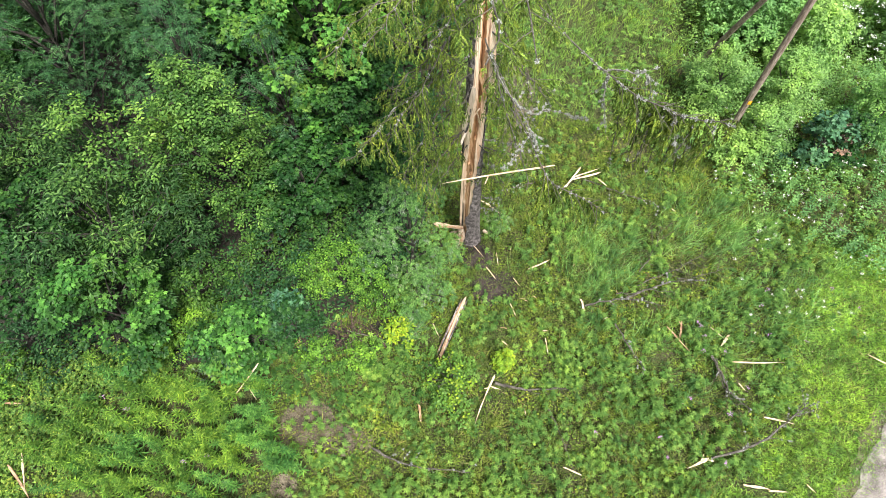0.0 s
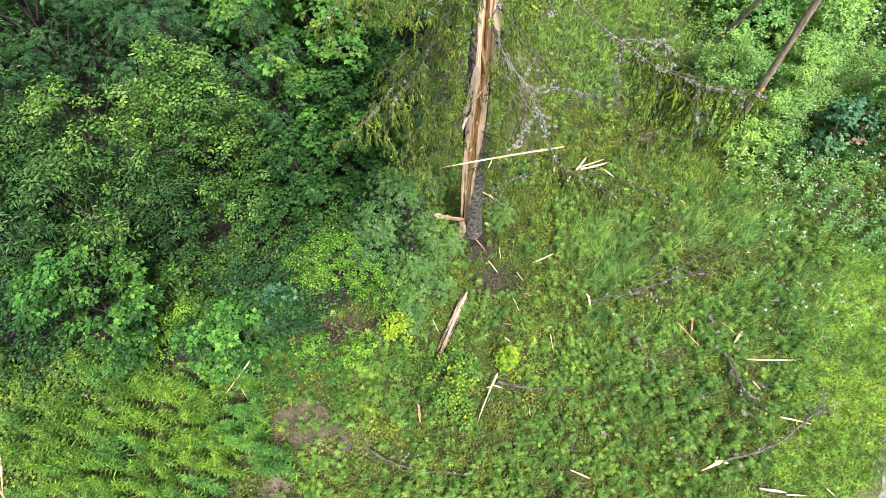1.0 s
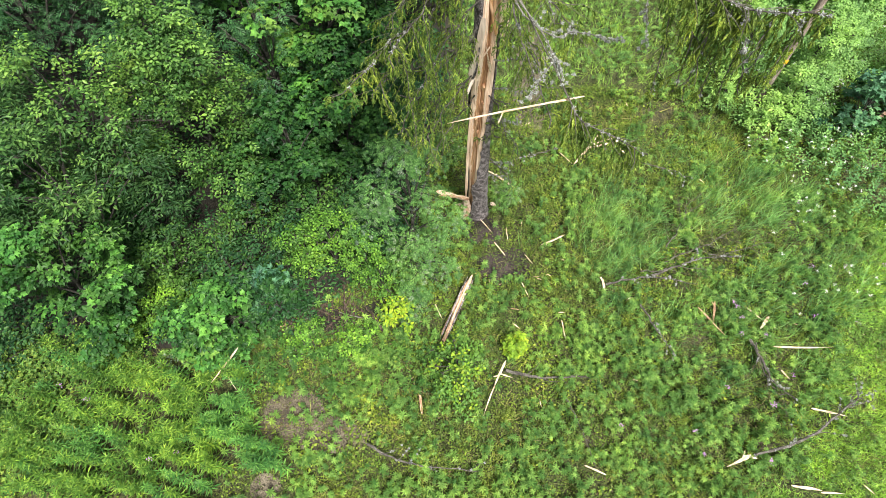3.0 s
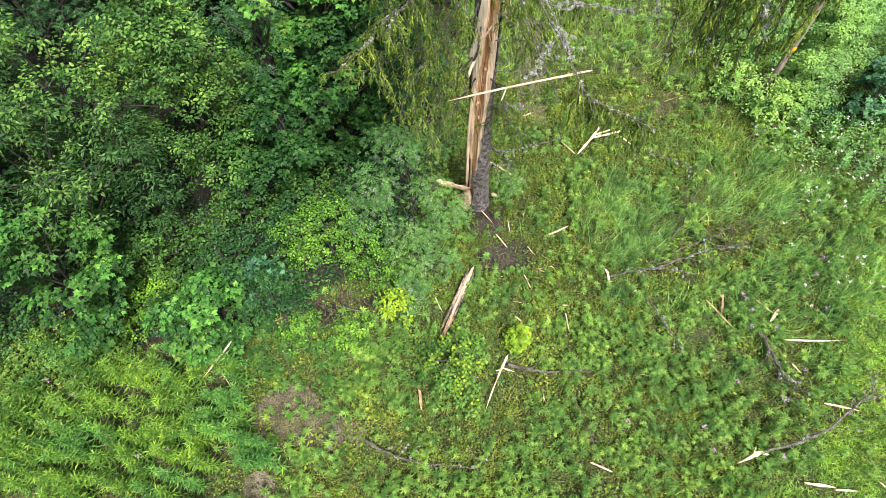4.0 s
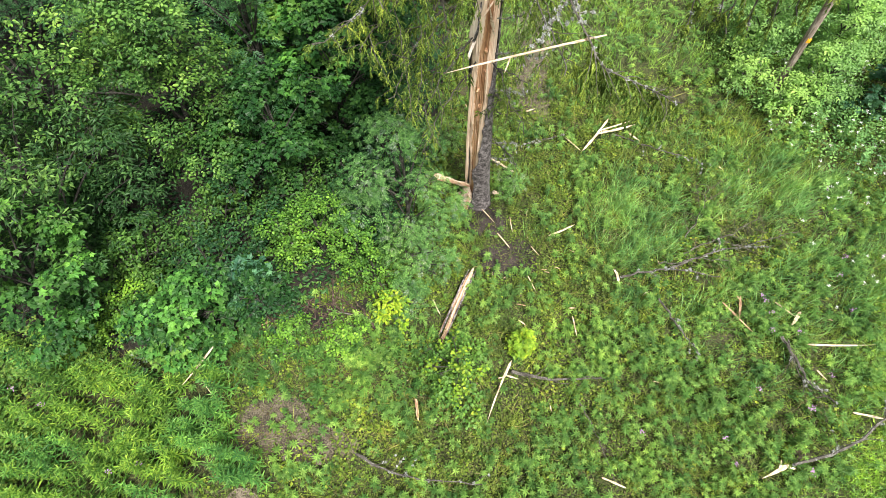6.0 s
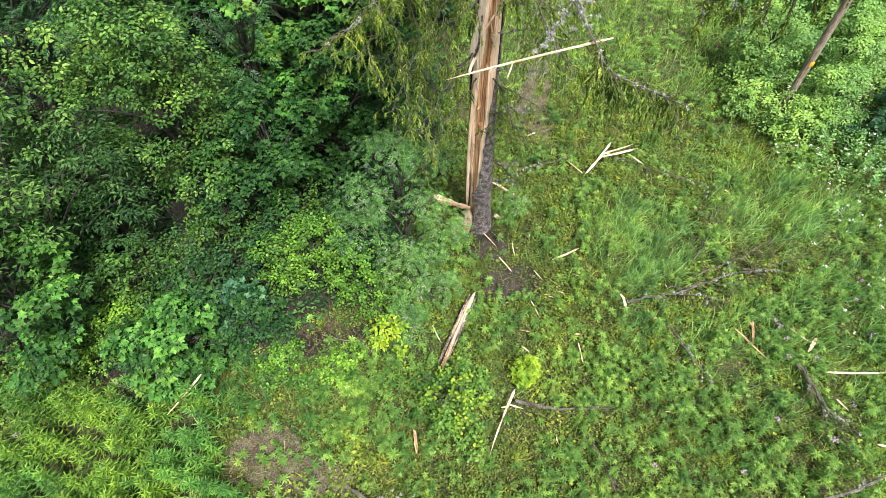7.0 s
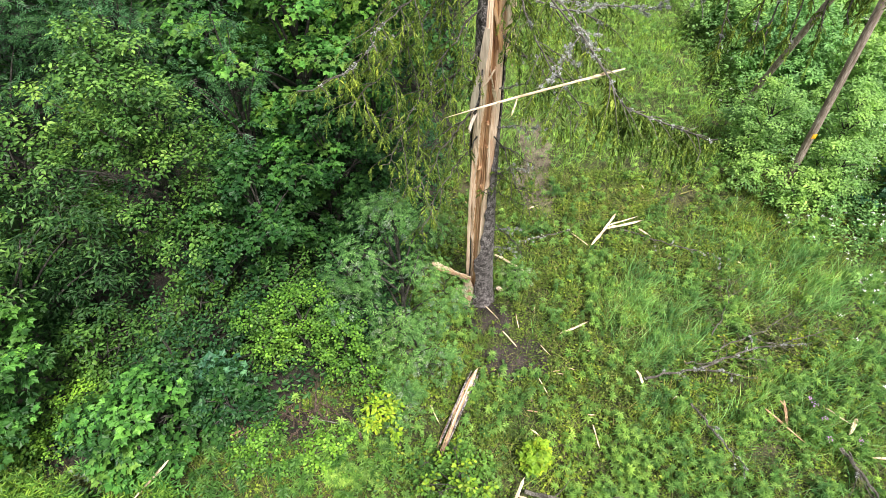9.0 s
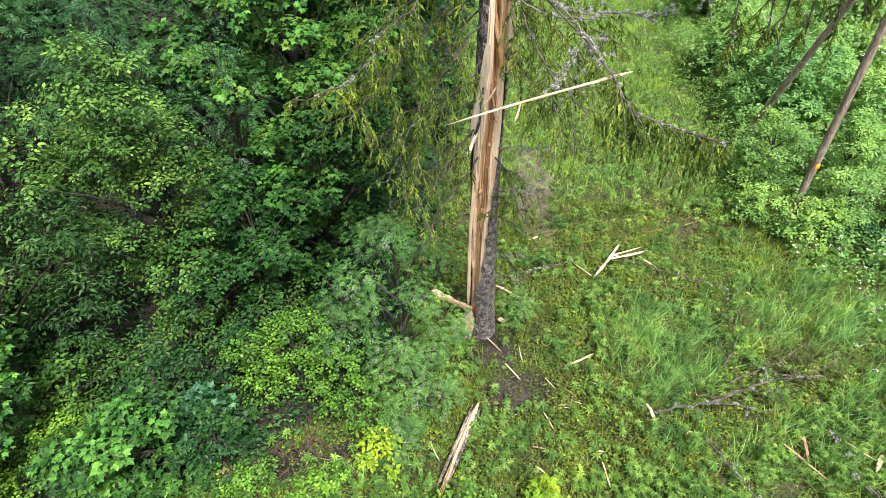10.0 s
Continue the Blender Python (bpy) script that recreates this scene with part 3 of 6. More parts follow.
for i, (deg, z) in enumerate([(-14, 2.35), (-32, 2.62), (8, 3.27), (16, 2.95)]):
    part("knot", tube(np.array([on_trunk(deg, z, o) for o in (-0.09, -0.045, -0.025)]), (0.022, 0.018, 0.006), 8, 0.15), M_HEART, BASE)
for i, (deg, z0, z1, wide, out) in enumerate([(-88, 0.12, 0.62, 0.09, 0.06), (-70, 0.03, 0.55, 0.10, 0.05), (-58, -0.04, 0.42, 0.08, 0.06), (-94, 0.2, 0.5, 0.07, 0.05), (-78, 0.06, 0.38, 0.08, 0.10), (-48, 0.0, 0.3, 0.05, 0.05)]):
    part("torn_foot", sliver(on_trunk(deg, z0, out), on_trunk(deg + 6, z1, 0.01), wide, 0.22, 0.12, 2, 30 + i, 10, (0.9, 0.25), toward, 0.8), M_FIBRE, BASE, "frayed pinkish bast" if i == 0 else "")
part("splinter", sliver(on_trunk(-90, 0.45, 0.03), on_trunk(-66, 2.9, -0.035), 0.045, 0.5, 0.012, 0, 36, 18, (0.4, 0.3), toward, 0.3), M_WOOD, BASE)
part("torn_foot", sliver(on_trunk(-52, -0.02, 0.07), on_trunk(-58, 0.4, 0.02), 0.06, 0.4, 0.05, 2, 10, 8, (0.5, 0.2), toward), M_WOODBROWN, BASE)
part("side_splinter", sliver((-0.72, -0.5, 1.3), (-0.17, -0.12, 0.6), 0.075, 0.3, 0.05, 1, 11, 12, (0.4, 0.9), (0, -1.0, 0.5)), M_WOODPALE, BASE)
part("side_splinter", sliver((-0.66, -0.49, 1.2), (-0.18, -0.14, 0.56), 0.04, 0.5, 0.05, 0, 12, 10, (0.3, 0.9), (0, -1.0, 0.5)), M_WOODBROWN, BASE)


SHOOT = (np.array([(0, 0, 0)] + [(0.42, 0.125 * math.cos(2.0944 * k), 0.125 * math.sin(2.0944 * k)) for k in range(3)] + [(1, 0, 0)]), np.array([f for k in range(3) for f in ((0, 1 + (k + 1) % 3, 1 + k), (1 + k, 1 + (k + 1) % 3, 4))]))


def sprays(A, B, width, rng):
    """Needle-clad shoots: a slim spindle round each piece of twig."""
    d = B - A
    ln = np.linalg.norm(d, axis=1)
    V, F = placed((SHOOT[0] * (1.0, width, width), SHOOT[1]), A, d, rng.standard_normal(A.shape), np.minimum(ln, 0.1) * 1.15)
    return V, F


def limb_geo(points, seed, thick=0.024, bare_to=0.2, ropes=30, reach=0.4, per_metre=330, hang=1.0, long=0.2, laterals=8, weep=0.25, sag=0.1):
    """A drooping spruce limb: its stem, its side branches, the needle-clad shoots that hang from them in curtains, and their fresh tips."""
    rng = np.random.default_rng(seed)
    S = curve(points, 22)
    S[2:-1] += np.cumsum(rng.standard_normal((19, 3)) * (0.014 if sag else 0.005), 0)
    S[:, 2] -= sag * np.sin(np.linspace(0, np.pi, 22)) * np.linalg.norm(S[-1] - S[0])
    stem = tube(S, np.linspace(thick, 0.005, 22), 6, 0.12, rng)
    L = np.linalg.norm(np.diff(S, axis=0), axis=1).sum()
    wood, lines = [], [(S, 0.7, bare_to)]
    D = unit(np.gradient(S, axis=0))
    for i in range(int(L * 6)):
        u = bare_to + (0.97 - bare_to) * (i + rng.random()) / int(L * 6)
        a = min(int(u * 21), 20)
        side = unit(np.cross(D[a], UP)) * (1 if i % 2 else -1)
        ln = reach * (0.6 + 0.9 * math.sin(math.pi * min(1, 0.2 + 0.75 * u))) * (0.4 + 0.9 * rng.random())
        way = unit(side * (0.45 + 0.5 * rng.random()) + D[a] * 0.7 - UP * 0.1 * rng.random())
        q = [S[a]]
        for k in range(6):
            q.append(q[-1] + way * ln / 6)
            way = unit(way - UP * 0.10 * hang + rng.standard_normal(3) * 0.12)
        lines.append((np.array(q), 1.0, 0.1))
        wood.append(tube(lines[-1][0], np.linspace(0.005, 0.0018, 7), 4))
    P, W, LN = [], [], []
    for S2, share, start in lines:
        m = len(S2) - 1
        D2 = unit(np.gradient(S2, axis=0))
        count = max(3, int(np.linalg.norm(np.diff(S2, axis=0), axis=1).sum() * ropes * share))
        u = start + (1 - start) * (np.arange(count) + rng.random(count)) / count
        a = (u * m * 0.999).astype(int)
        side = unit(np.cross(D2[a], UP + 0.01)) * np.where(np.arange(count) % 2, 1, -1)[:, None]
        P.append(S2[a] + (S2[a + 1] - S2[a]) * (u * m * 0.999 - a)[:, None])
        W.append(unit(side * (0.15 + 0.6 * rng.random((count, 1))) + D2[a] * 0.5 - UP * 0.15 * hang + rng.standard_normal((count, 3)) * 0.12))
        LN.append(long * (0.25 + 1.5 * rng.random(count) ** 1.6) * (1.25 - 0.75 * u))
        P.append(S2[-1:]), W.append(D2[-1:]), LN.append(np.array([0.12]))
    P, W, LN = np.concatenate(P), np.concatenate(W), np.concatenate(LN)
    drop = hang * np.clip(LN / 0.2, 0.3, 1.0)

    def along(i, u):
        return P[i] + LN[i, None] * (W[i] * ((1 - weep) * (u - 0.42 * u * u))[:, None] - UP * ((0.55 * drop[i] * (1 - weep) + 0.95 * weep) * u ** (1.6 - 0.4 * weep))[:, None])

    every = np.arange(len(P))
    pieces = [along(every, np.full(len(P), u)) for u in (0.0, 0.22, 0.42, 0.62, 0.82, 1.0)]
    shoots = [(A, B, np.full(len(P), u)) for A, B, u in zip(pieces[:-1], pieces[1:], (0.1, 0.3, 0.5, 0.7, 0.9))]
    for k in range(laterals):
        u = 0.12 + 0.8 * (k + rng.random(len(P))) / laterals
        A, d = along(every, u), unit(along(every, u + 0.05) - along(every, u - 0.02))
        side = unit(np.cross(d, UP + 0.3 * rng.standard_normal(d.shape))) * (1 if k % 2 else -1)
        shoots.append((A, A + unit(d * 0.75 + side * 0.7 - UP * 0.25 * hang) * (np.minimum(LN, 0.3) * 0.3 * (1.15 - u) * (0.6 + 0.8 * rng.random(len(P))))[:, None], 0.3 + 0.6 * u))
    A, B, U = [np.concatenate(c) for c in zip(*shoots)]
    far_end = np.random.default_rng(seed + 1).random(len(A)) < 0.75 * U - 0.2
    green, tips = [], []
    ln = np.linalg.norm(B - A, axis=1)
    i = np.repeat(np.arange(len(A)), np.maximum(2, (ln * per_metre).astype(int)))
    u = rng.random((len(i), 1)) * 1.03
    d = unit(B - A)[i]
    side = unit(np.cross(d, rng.standard_normal(d.shape)))
    for pick, into in ((~far_end[i], green), (far_end[i], tips)):
        into.append(placed(NEEDLE, (A[i] + (B - A)[i] * u)[pick], (d * 0.75 + side * 0.75)[pick], rng.standard_normal((pick.sum(), 3)), 0.017 * (0.7 + 0.6 * rng.random(pick.sum()))))
    for pick, into in ((~far_end, green), (far_end, tips)):
        into.append(sprays(A[pick], B[pick], 1.0, rng))
    green, tips = joined(green), joined(tips) if far_end.any() else (np.zeros((0, 3)), np.zeros((0, 3), int))
    thin = tube(np.array([(0, 0, 0), (0, 0, 0.001)]), (0.001, 0.001), 3)
    return S, stem, joined(wood + [thin]), green, tips


def lichen_on(points, seed, per_metre=60, size=0.013):
    """Tufts of lichen sitting round a stem."""
    rng = np.random.default_rng(seed)
    S = curve(points, 60)
    L = np.linalg.norm(np.diff(S, axis=0), axis=1).sum()
    n = int(L * per_metre)
    clump = S[rng.integers(0, 60, max(3, n // 9))]
    pos = np.repeat(clump, 7 * 6, 0) + rng.standard_normal((len(clump) * 42, 3)) * 0.007
    return placed(ROUND, pos, rng.standard_normal(pos.shape), rng.standard_normal(pos.shape), size * (0.5 + 0.8 * rng.random(len(pos))))


ORIGIN = np.array((0.49, 5.9, 0.0))


def limb(points, seed, lichen=0, **how):
    P = [np.array(p) - ORIGIN for p in points]
    P, wood, twigs, green, tips = limb_geo(P, seed, **how)
    ob = part("limb", wood, M_TWIG, BASE)
    part("twig_spray", twigs, M_TWIG, ob, kind="stuff")
    part("needles", green, M_NEEDLE, ob, kind="stuff")
    if len(tips[0]):
        part("fresh_needles", tips, M_NEEDLE_TIP, ob, "light green fresh shoot tips", kind="stuff")
    if lichen:
        part("lichen", lichen_on(P, seed, lichen), M_LICHEN, ob, "pale grey lichen tufts", kind="stuff")
    return ob


def dead_limb(points, seed, lichen=70, twigs=7, thick=0.016, parent=None, spread=0.35, origin=ORIGIN, bark=M_DEADTWIG):
    """A bare dead limb with a few crooked side twigs, some with lichen."""
    rng = np.random.default_rng(seed)
    P = [np.array(p) - origin for p in points]
    S = curve(P, 20)
    S[1:-1] += rng.standard_normal((18, 3)) * 0.008
    wood, lines = [tube(S, np.linspace(thick, thick * 0.3, 20), 6, 0.15, rng)], [S]
    D = unit(np.gradient(S, axis=0))
    for i in range(twigs):
        a = int(4 + 15 * (i + rng.random()) / twigs)
        side = unit(np.cross(D[a], rng.standard_normal(3)))
        w = unit(D[a] * 0.8 + side * 0.8)
        q = [S[a]]
        ln = spread * (0.4 + 0.8 * rng.random())
        for k in range(4):
            q.append(q[-1] + w * ln / 4)
            w = unit(w + rng.standard_normal(3) * 0.25 - UP * 0.1)
        wood.append(tube(np.array(q), np.linspace(thick * 0.35, 0.0015, 5), 4))
        lines.append(np.array(q))
    ob = part("limb", wood[0], bark, parent)
    for w in wood[1:]:
        part("twig", w, bark, ob)
    if lichen:
        part("lichen", joined([lichen_on(q, seed + j, lichen) for j, q in enumerate(lines)]), M_LICHEN, ob, "pale grey lichen tufts", kind="stuff")
    return ob


def from_trunk(z, toward_x, toward_y):
    c = axis(z) + ORIGIN
    d = unit(np.array((toward_x - c[0], toward_y - c[1], 0)))
    return tuple(c + d * float(girth(z)) * 0.85)


# limbs: height on the trunk, lift of the middle, tip, and how far the twigs hang
BOUGHS = [
    (4.95, -0.05, (-1.2, 4.25, 4.52), 90, 0.16), (4.25, -0.05, (-0.65, 4.7, 3.45), 0, 0.36), (5.4, 0.05, (-0.72, 5.3, 4.5), 30, 0.34),
    (6.2, 0.1, (-0.85, 4.4, 5.98), 30, 0.3), (6.6, 0.1, (-1.3, 4.5, 5.85), 30, 0.22), (5.6, 0.0, (-0.55, 4.35, 4.8), 40, 0.36),
    (3.5, -0.05, (-0.45, 5.2, 2.75), 0, 0.4), (4.0, 0.0, (-0.95, 5.7, 3.2), 0, 0.45), (4.7, 0.0, (-0.9, 6.3, 3.8), 0, 0.4),
    (5.9, 0.05, (-0.15, 4.2, 6.35), 40, 0.45), (6.9, 0.1, (-0.5, 4.0, 6.6), 40, 0.5), (5.2, 0.0, (-0.85, 4.6, 4.15), 20, 0.45), (4.6, 0.0, (-0.6, 5.0, 3.8), 20, 0.4),
    (5.2, -0.1, (0.95, 3.75, 4.6), 40, 0.3), (4.3, 0.0, (1.25, 5.0, 3.6), 20, 0.35), (5.3, 0.0, (1.35, 4.9, 4.75), 30, 0.5), (4.9, 0.0, (1.5, 5.7, 4.1), 10, 0.5), (5.7, 0.0, (1.1, 4.7, 5.05), 20, 0.4), (5.0, 0.0, (1.0, 4.9, 4.3), 10, 0.35),
    (8.1, 0.0, (0.64, 2.8, 7.35), 60, 0.3), (8.2, 0.0, (0.28, 2.6, 7.5), 50, 0.3),
    (3.9, 0.0, (0.2, 7.3, 3.2), 0, 0.45), (5.3, 0.0, (-0.7, 7.4, 4.6), 0, 0.5), (5.8, 0.0, (0.6, 7.8, 5.2), 0, 0.5),
    (3.2, 0.0, (-0.35, 6.0, 2.6), 0, 0.35), (3.1, 0.0, (-0.3, 5.05, 2.2), 0, 0.32), (3.4, 0.0, (-0.7, 5.5, 2.5), 0, 0.35), (2.9, 0.0, (1.05, 6.0, 2.5), 0, 0.28), (2.2, 0.0, (0.95, 5.8, 1.9), 0, 0.22),
    (2.6, 0.0, (1.0, 5.45, 2.1), 0, 0.26), (3.1, 0.0, (0.9, 5.3, 2.7), 0, 0.24), (1.7, 0.0, (0.95, 5.6, 1.3), 0, 0.2),
]
for i, (z, lift, tip, lich, reach) in enumerate(BOUGHS):
    a = np.array(from_trunk(z, tip[0], tip[1]))
    tip = np.array(tip)
    side = a + (tip - a) * (0.42, 0.18, 0.28) + (0, 0, lift)
    limb([tuple(a), tuple(side), tuple((side + tip) / 2 + (tip - a) * (0.06, -0.03, 0.03)), tuple(tip)], 200 + i, lich, bare_to=0.3 if lich > 60 else 0.06, reach=reach, thick=0.008 if lich > 60 else 0.010, per_metre=190 if tip[1] < 5.9 else 20, ropes=17 if tip[1] < 5.9 else 8, long=0.26 if z > 4 else 0.18)
limb([from_trunk(2.5, 1.2, 5.6), (0.66, 5.6, 2.62), (0.5, 5.55, 2.6), (0.4, 5.52, 2.45)], 290, bare_to=0.1, reach=0.16, thick=0.008, per_metre=300, long=0.1)
# the long weeping boughs on the open side, crusted with lichen
WEEPING = [
    ([from_trunk(6.3, 1.1, 4.85), (1.12, 4.82, 6.06), (1.53, 4.25, 5.97), (1.82, 3.73, 6.07), (2.06, 3.6, 6.05), (2.18, 3.45, 6.09), (2.5, 3.21, 6.27)], 0.4, 0.24, 0.36, 0.85, 110),
    ([from_trunk(5.15, 1.1, 3.9), (0.85, 4.5, 5.05), (1.1, 3.86, 4.87), (1.23, 3.81, 4.66), (1.58, 3.69, 4.58), (1.85, 3.45, 4.58)], 0.4, 0.22, 0.34, 0.75, 60),
]
for i, (path, bare_to, reach, long, weep, lich) in enumerate(WEEPING):
    limb(path, 330 + i, lich, bare_to=bare_to, reach=reach, thick=0.009, per_metre=180, ropes=22, long=long, weep=weep, sag=0.0)
# shoots hanging in a curtain from the highest of them
CURTAIN = [((1.7, 3.95, 6.0), (1.8, 3.78, 4.98), 0.1), ((1.82, 3.73, 6.05), (1.9, 3.62, 5.2), 0.18), ((1.95, 3.65, 6.04), (1.99, 3.55, 5.15), 0.2), ((2.06, 3.6, 6.03), (2.11, 3.52, 5.2), 0.2),
           ((2.14, 3.5, 6.05), (2.2, 3.46, 5.3), 0.2), ((2.26, 3.39, 6.1), (2.32, 3.4, 5.4), 0.18), ((2.4, 3.29, 6.18), (2.45, 3.3, 5.6), 0.16)]
for i, (top, end, reach) in enumerate(CURTAIN):
    top, end = np.array(top), np.array(end)
    limb([tuple(top), tuple(top + (end - top) * (0.55, 0.55, 0.35)), tuple(end)], 360 + i, 40, bare_to=0.15, reach=reach, thick=0.005, per_metre=180, ropes=11, long=0.2, weep=0.6, sag=0.0)
for i, path in enumerate([[(0.6, 5.65, 4.85), (0.76, 5.0, 4.92), (1.0, 4.58, 5.0), (1.23, 4.57, 5.05), (1.49, 4.47, 5.06), (1.62, 4.35, 5.12)], [(1.53, 4.25, 5.97), (1.84, 4.11, 6.04), (1.93, 4.08, 6.08), (2.02, 4.01, 5.98), (2.06, 3.96, 5.8)], [(1.62, 4.15, 5.98), (1.68, 4.3, 5.66), (1.8, 4.15, 5.12)], [(2.12, 3.5, 6.05), (2.14, 3.42, 5.95), (2.23, 3.42, 5.68)], [(0.62, 5.0, 5.2), (0.97, 4.38, 4.99), (0.88, 4.2, 4.83), (0.77, 4.05, 4.68)], [(0.97, 4.38, 4.99), (1.04, 4.25, 4.93), (1.08, 4.16, 4.84)]]):
    dead_limb(path, 340 + i, 130, 7, 0.009, BASE, 0.2)
# crown above, thinning to the top
for i in range(18):
    z = 7.3 + 5.3 * i / 17
    a = i * 2.4
    r = 1.9 * (1 - (z - 7.2) / 6.3)
    c = axis(z) + ORIGIN
    tip = (c[0] + r * math.cos(a), c[1] + r * math.sin(a), z - 0.45 * r)
    p = np.array(from_trunk(z, tip[0], tip[1]))
    limb([tuple(p), tuple((p + tip) / 2 + (0, 0, 0.05)), tip], 300 + i, reach=0.2 + 0.2 * r, per_metre=8, ropes=6, laterals=2)
# dead snags on the lower trunk
for i, (z, tip) in enumerate([(3.7, (1.15, 5.35, 3.95)), (4.1, (1.2, 5.1, 4.3)), (3.2, (1.1, 5.5, 3.3)), (2.6, (0.95, 5.5, 2.75)), (1.5, (0.95, 5.75, 1.6)), (1.15, (0.9, 5.8, 1.15))]):
    a = from_trunk(z, tip[0], tip[1])
    dead_limb([a, tuple((np.array(a) + tip) / 2 + (0, 0, 0.03)), tip], 400 + i, 90, 5, 0.008, BASE, 0.22)

# ---- leaf trees and shrubs ----
KINDS = {
    # template, leaf length, material, lighter material of young and sky-lit top leaves, leaves a shoot, shoots a square
    # metre, shoot length
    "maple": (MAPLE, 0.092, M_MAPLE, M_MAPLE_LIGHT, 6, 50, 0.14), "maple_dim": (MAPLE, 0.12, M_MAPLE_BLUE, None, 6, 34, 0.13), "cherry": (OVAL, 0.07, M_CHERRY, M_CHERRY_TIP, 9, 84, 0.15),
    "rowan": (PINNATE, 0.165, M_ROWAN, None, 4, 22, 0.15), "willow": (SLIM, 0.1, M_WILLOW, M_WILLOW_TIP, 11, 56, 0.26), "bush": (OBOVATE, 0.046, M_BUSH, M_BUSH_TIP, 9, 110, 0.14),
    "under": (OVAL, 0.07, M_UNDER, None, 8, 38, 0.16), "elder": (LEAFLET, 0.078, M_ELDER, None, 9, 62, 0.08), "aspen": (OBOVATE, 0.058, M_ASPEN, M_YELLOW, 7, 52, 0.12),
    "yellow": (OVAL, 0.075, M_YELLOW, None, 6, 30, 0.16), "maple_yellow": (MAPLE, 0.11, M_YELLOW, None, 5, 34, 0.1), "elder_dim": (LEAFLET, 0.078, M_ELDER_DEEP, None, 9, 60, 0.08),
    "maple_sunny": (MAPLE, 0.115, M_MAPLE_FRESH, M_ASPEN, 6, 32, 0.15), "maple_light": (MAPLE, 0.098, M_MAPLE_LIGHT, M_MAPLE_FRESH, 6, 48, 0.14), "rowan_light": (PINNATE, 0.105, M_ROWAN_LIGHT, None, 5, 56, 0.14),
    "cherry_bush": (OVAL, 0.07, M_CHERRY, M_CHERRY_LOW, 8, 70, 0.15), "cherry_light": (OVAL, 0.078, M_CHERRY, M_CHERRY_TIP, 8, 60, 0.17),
}
WORDS = {
    "maple": ("maple_tree", "young maple with broad lobed mid-green leaves at the wood edge", "tree"),
    "maple_light": ("maple_tree", "young maple with fresh light-green lobed leaves", "tree"),
    "maple_sunny": ("maple_tree", "maple with bright yellow-green broad lobed leaves", "tree"),
    "cherry_bush": ("bird_cherry_bush", "low bird cherry bush with dull green oval leaves", "bush"),
    "cherry_light": ("bird_cherry_tree", "bird cherry with large fresh light-green leaves", "tree"),
    "maple_dim": ("maple_tree", "young maple with dull blue-green lobed leaves", "tree"),
    "cherry": ("bird_cherry_tree", "bird cherry with yellow-green oval leaves on open sprays", "tree"),
    "rowan": ("rowan_tree", "rowan with feathery grey-green pinnate leaves", "tree"),
    "rowan_light": ("rowan_bush", "rowan bush beside the trunk with pale feathery leaves", "bush"),
    "willow": ("willow_tree", "willow with long narrow light-green leaves", "tree"),
    "bush": ("honeysuckle_bush", "low bush of bright yellow-green small oval leaves", "bush"),
    "under": ("understory_bush", "dark green leafy bush in the shade of the trees", "bush"),
    "elder": ("elder_bush", "rounded elder bush with fresh light-green leaves", "bush"),
    "elder_dim": ("elder_bush", "rounded elder bush with deeper green leaves", "bush"),
    "aspen": ("aspen_sapling", "small aspen sapling with round bright green leaves", "sapling"),
    "yellow": ("yellowed_sapling", "small sapling with yellowing leaves", "sapling"),
    "maple_yellow": ("maple_seedling", "maple seedling with yellow-green lobed leaves", "sapling"),
}


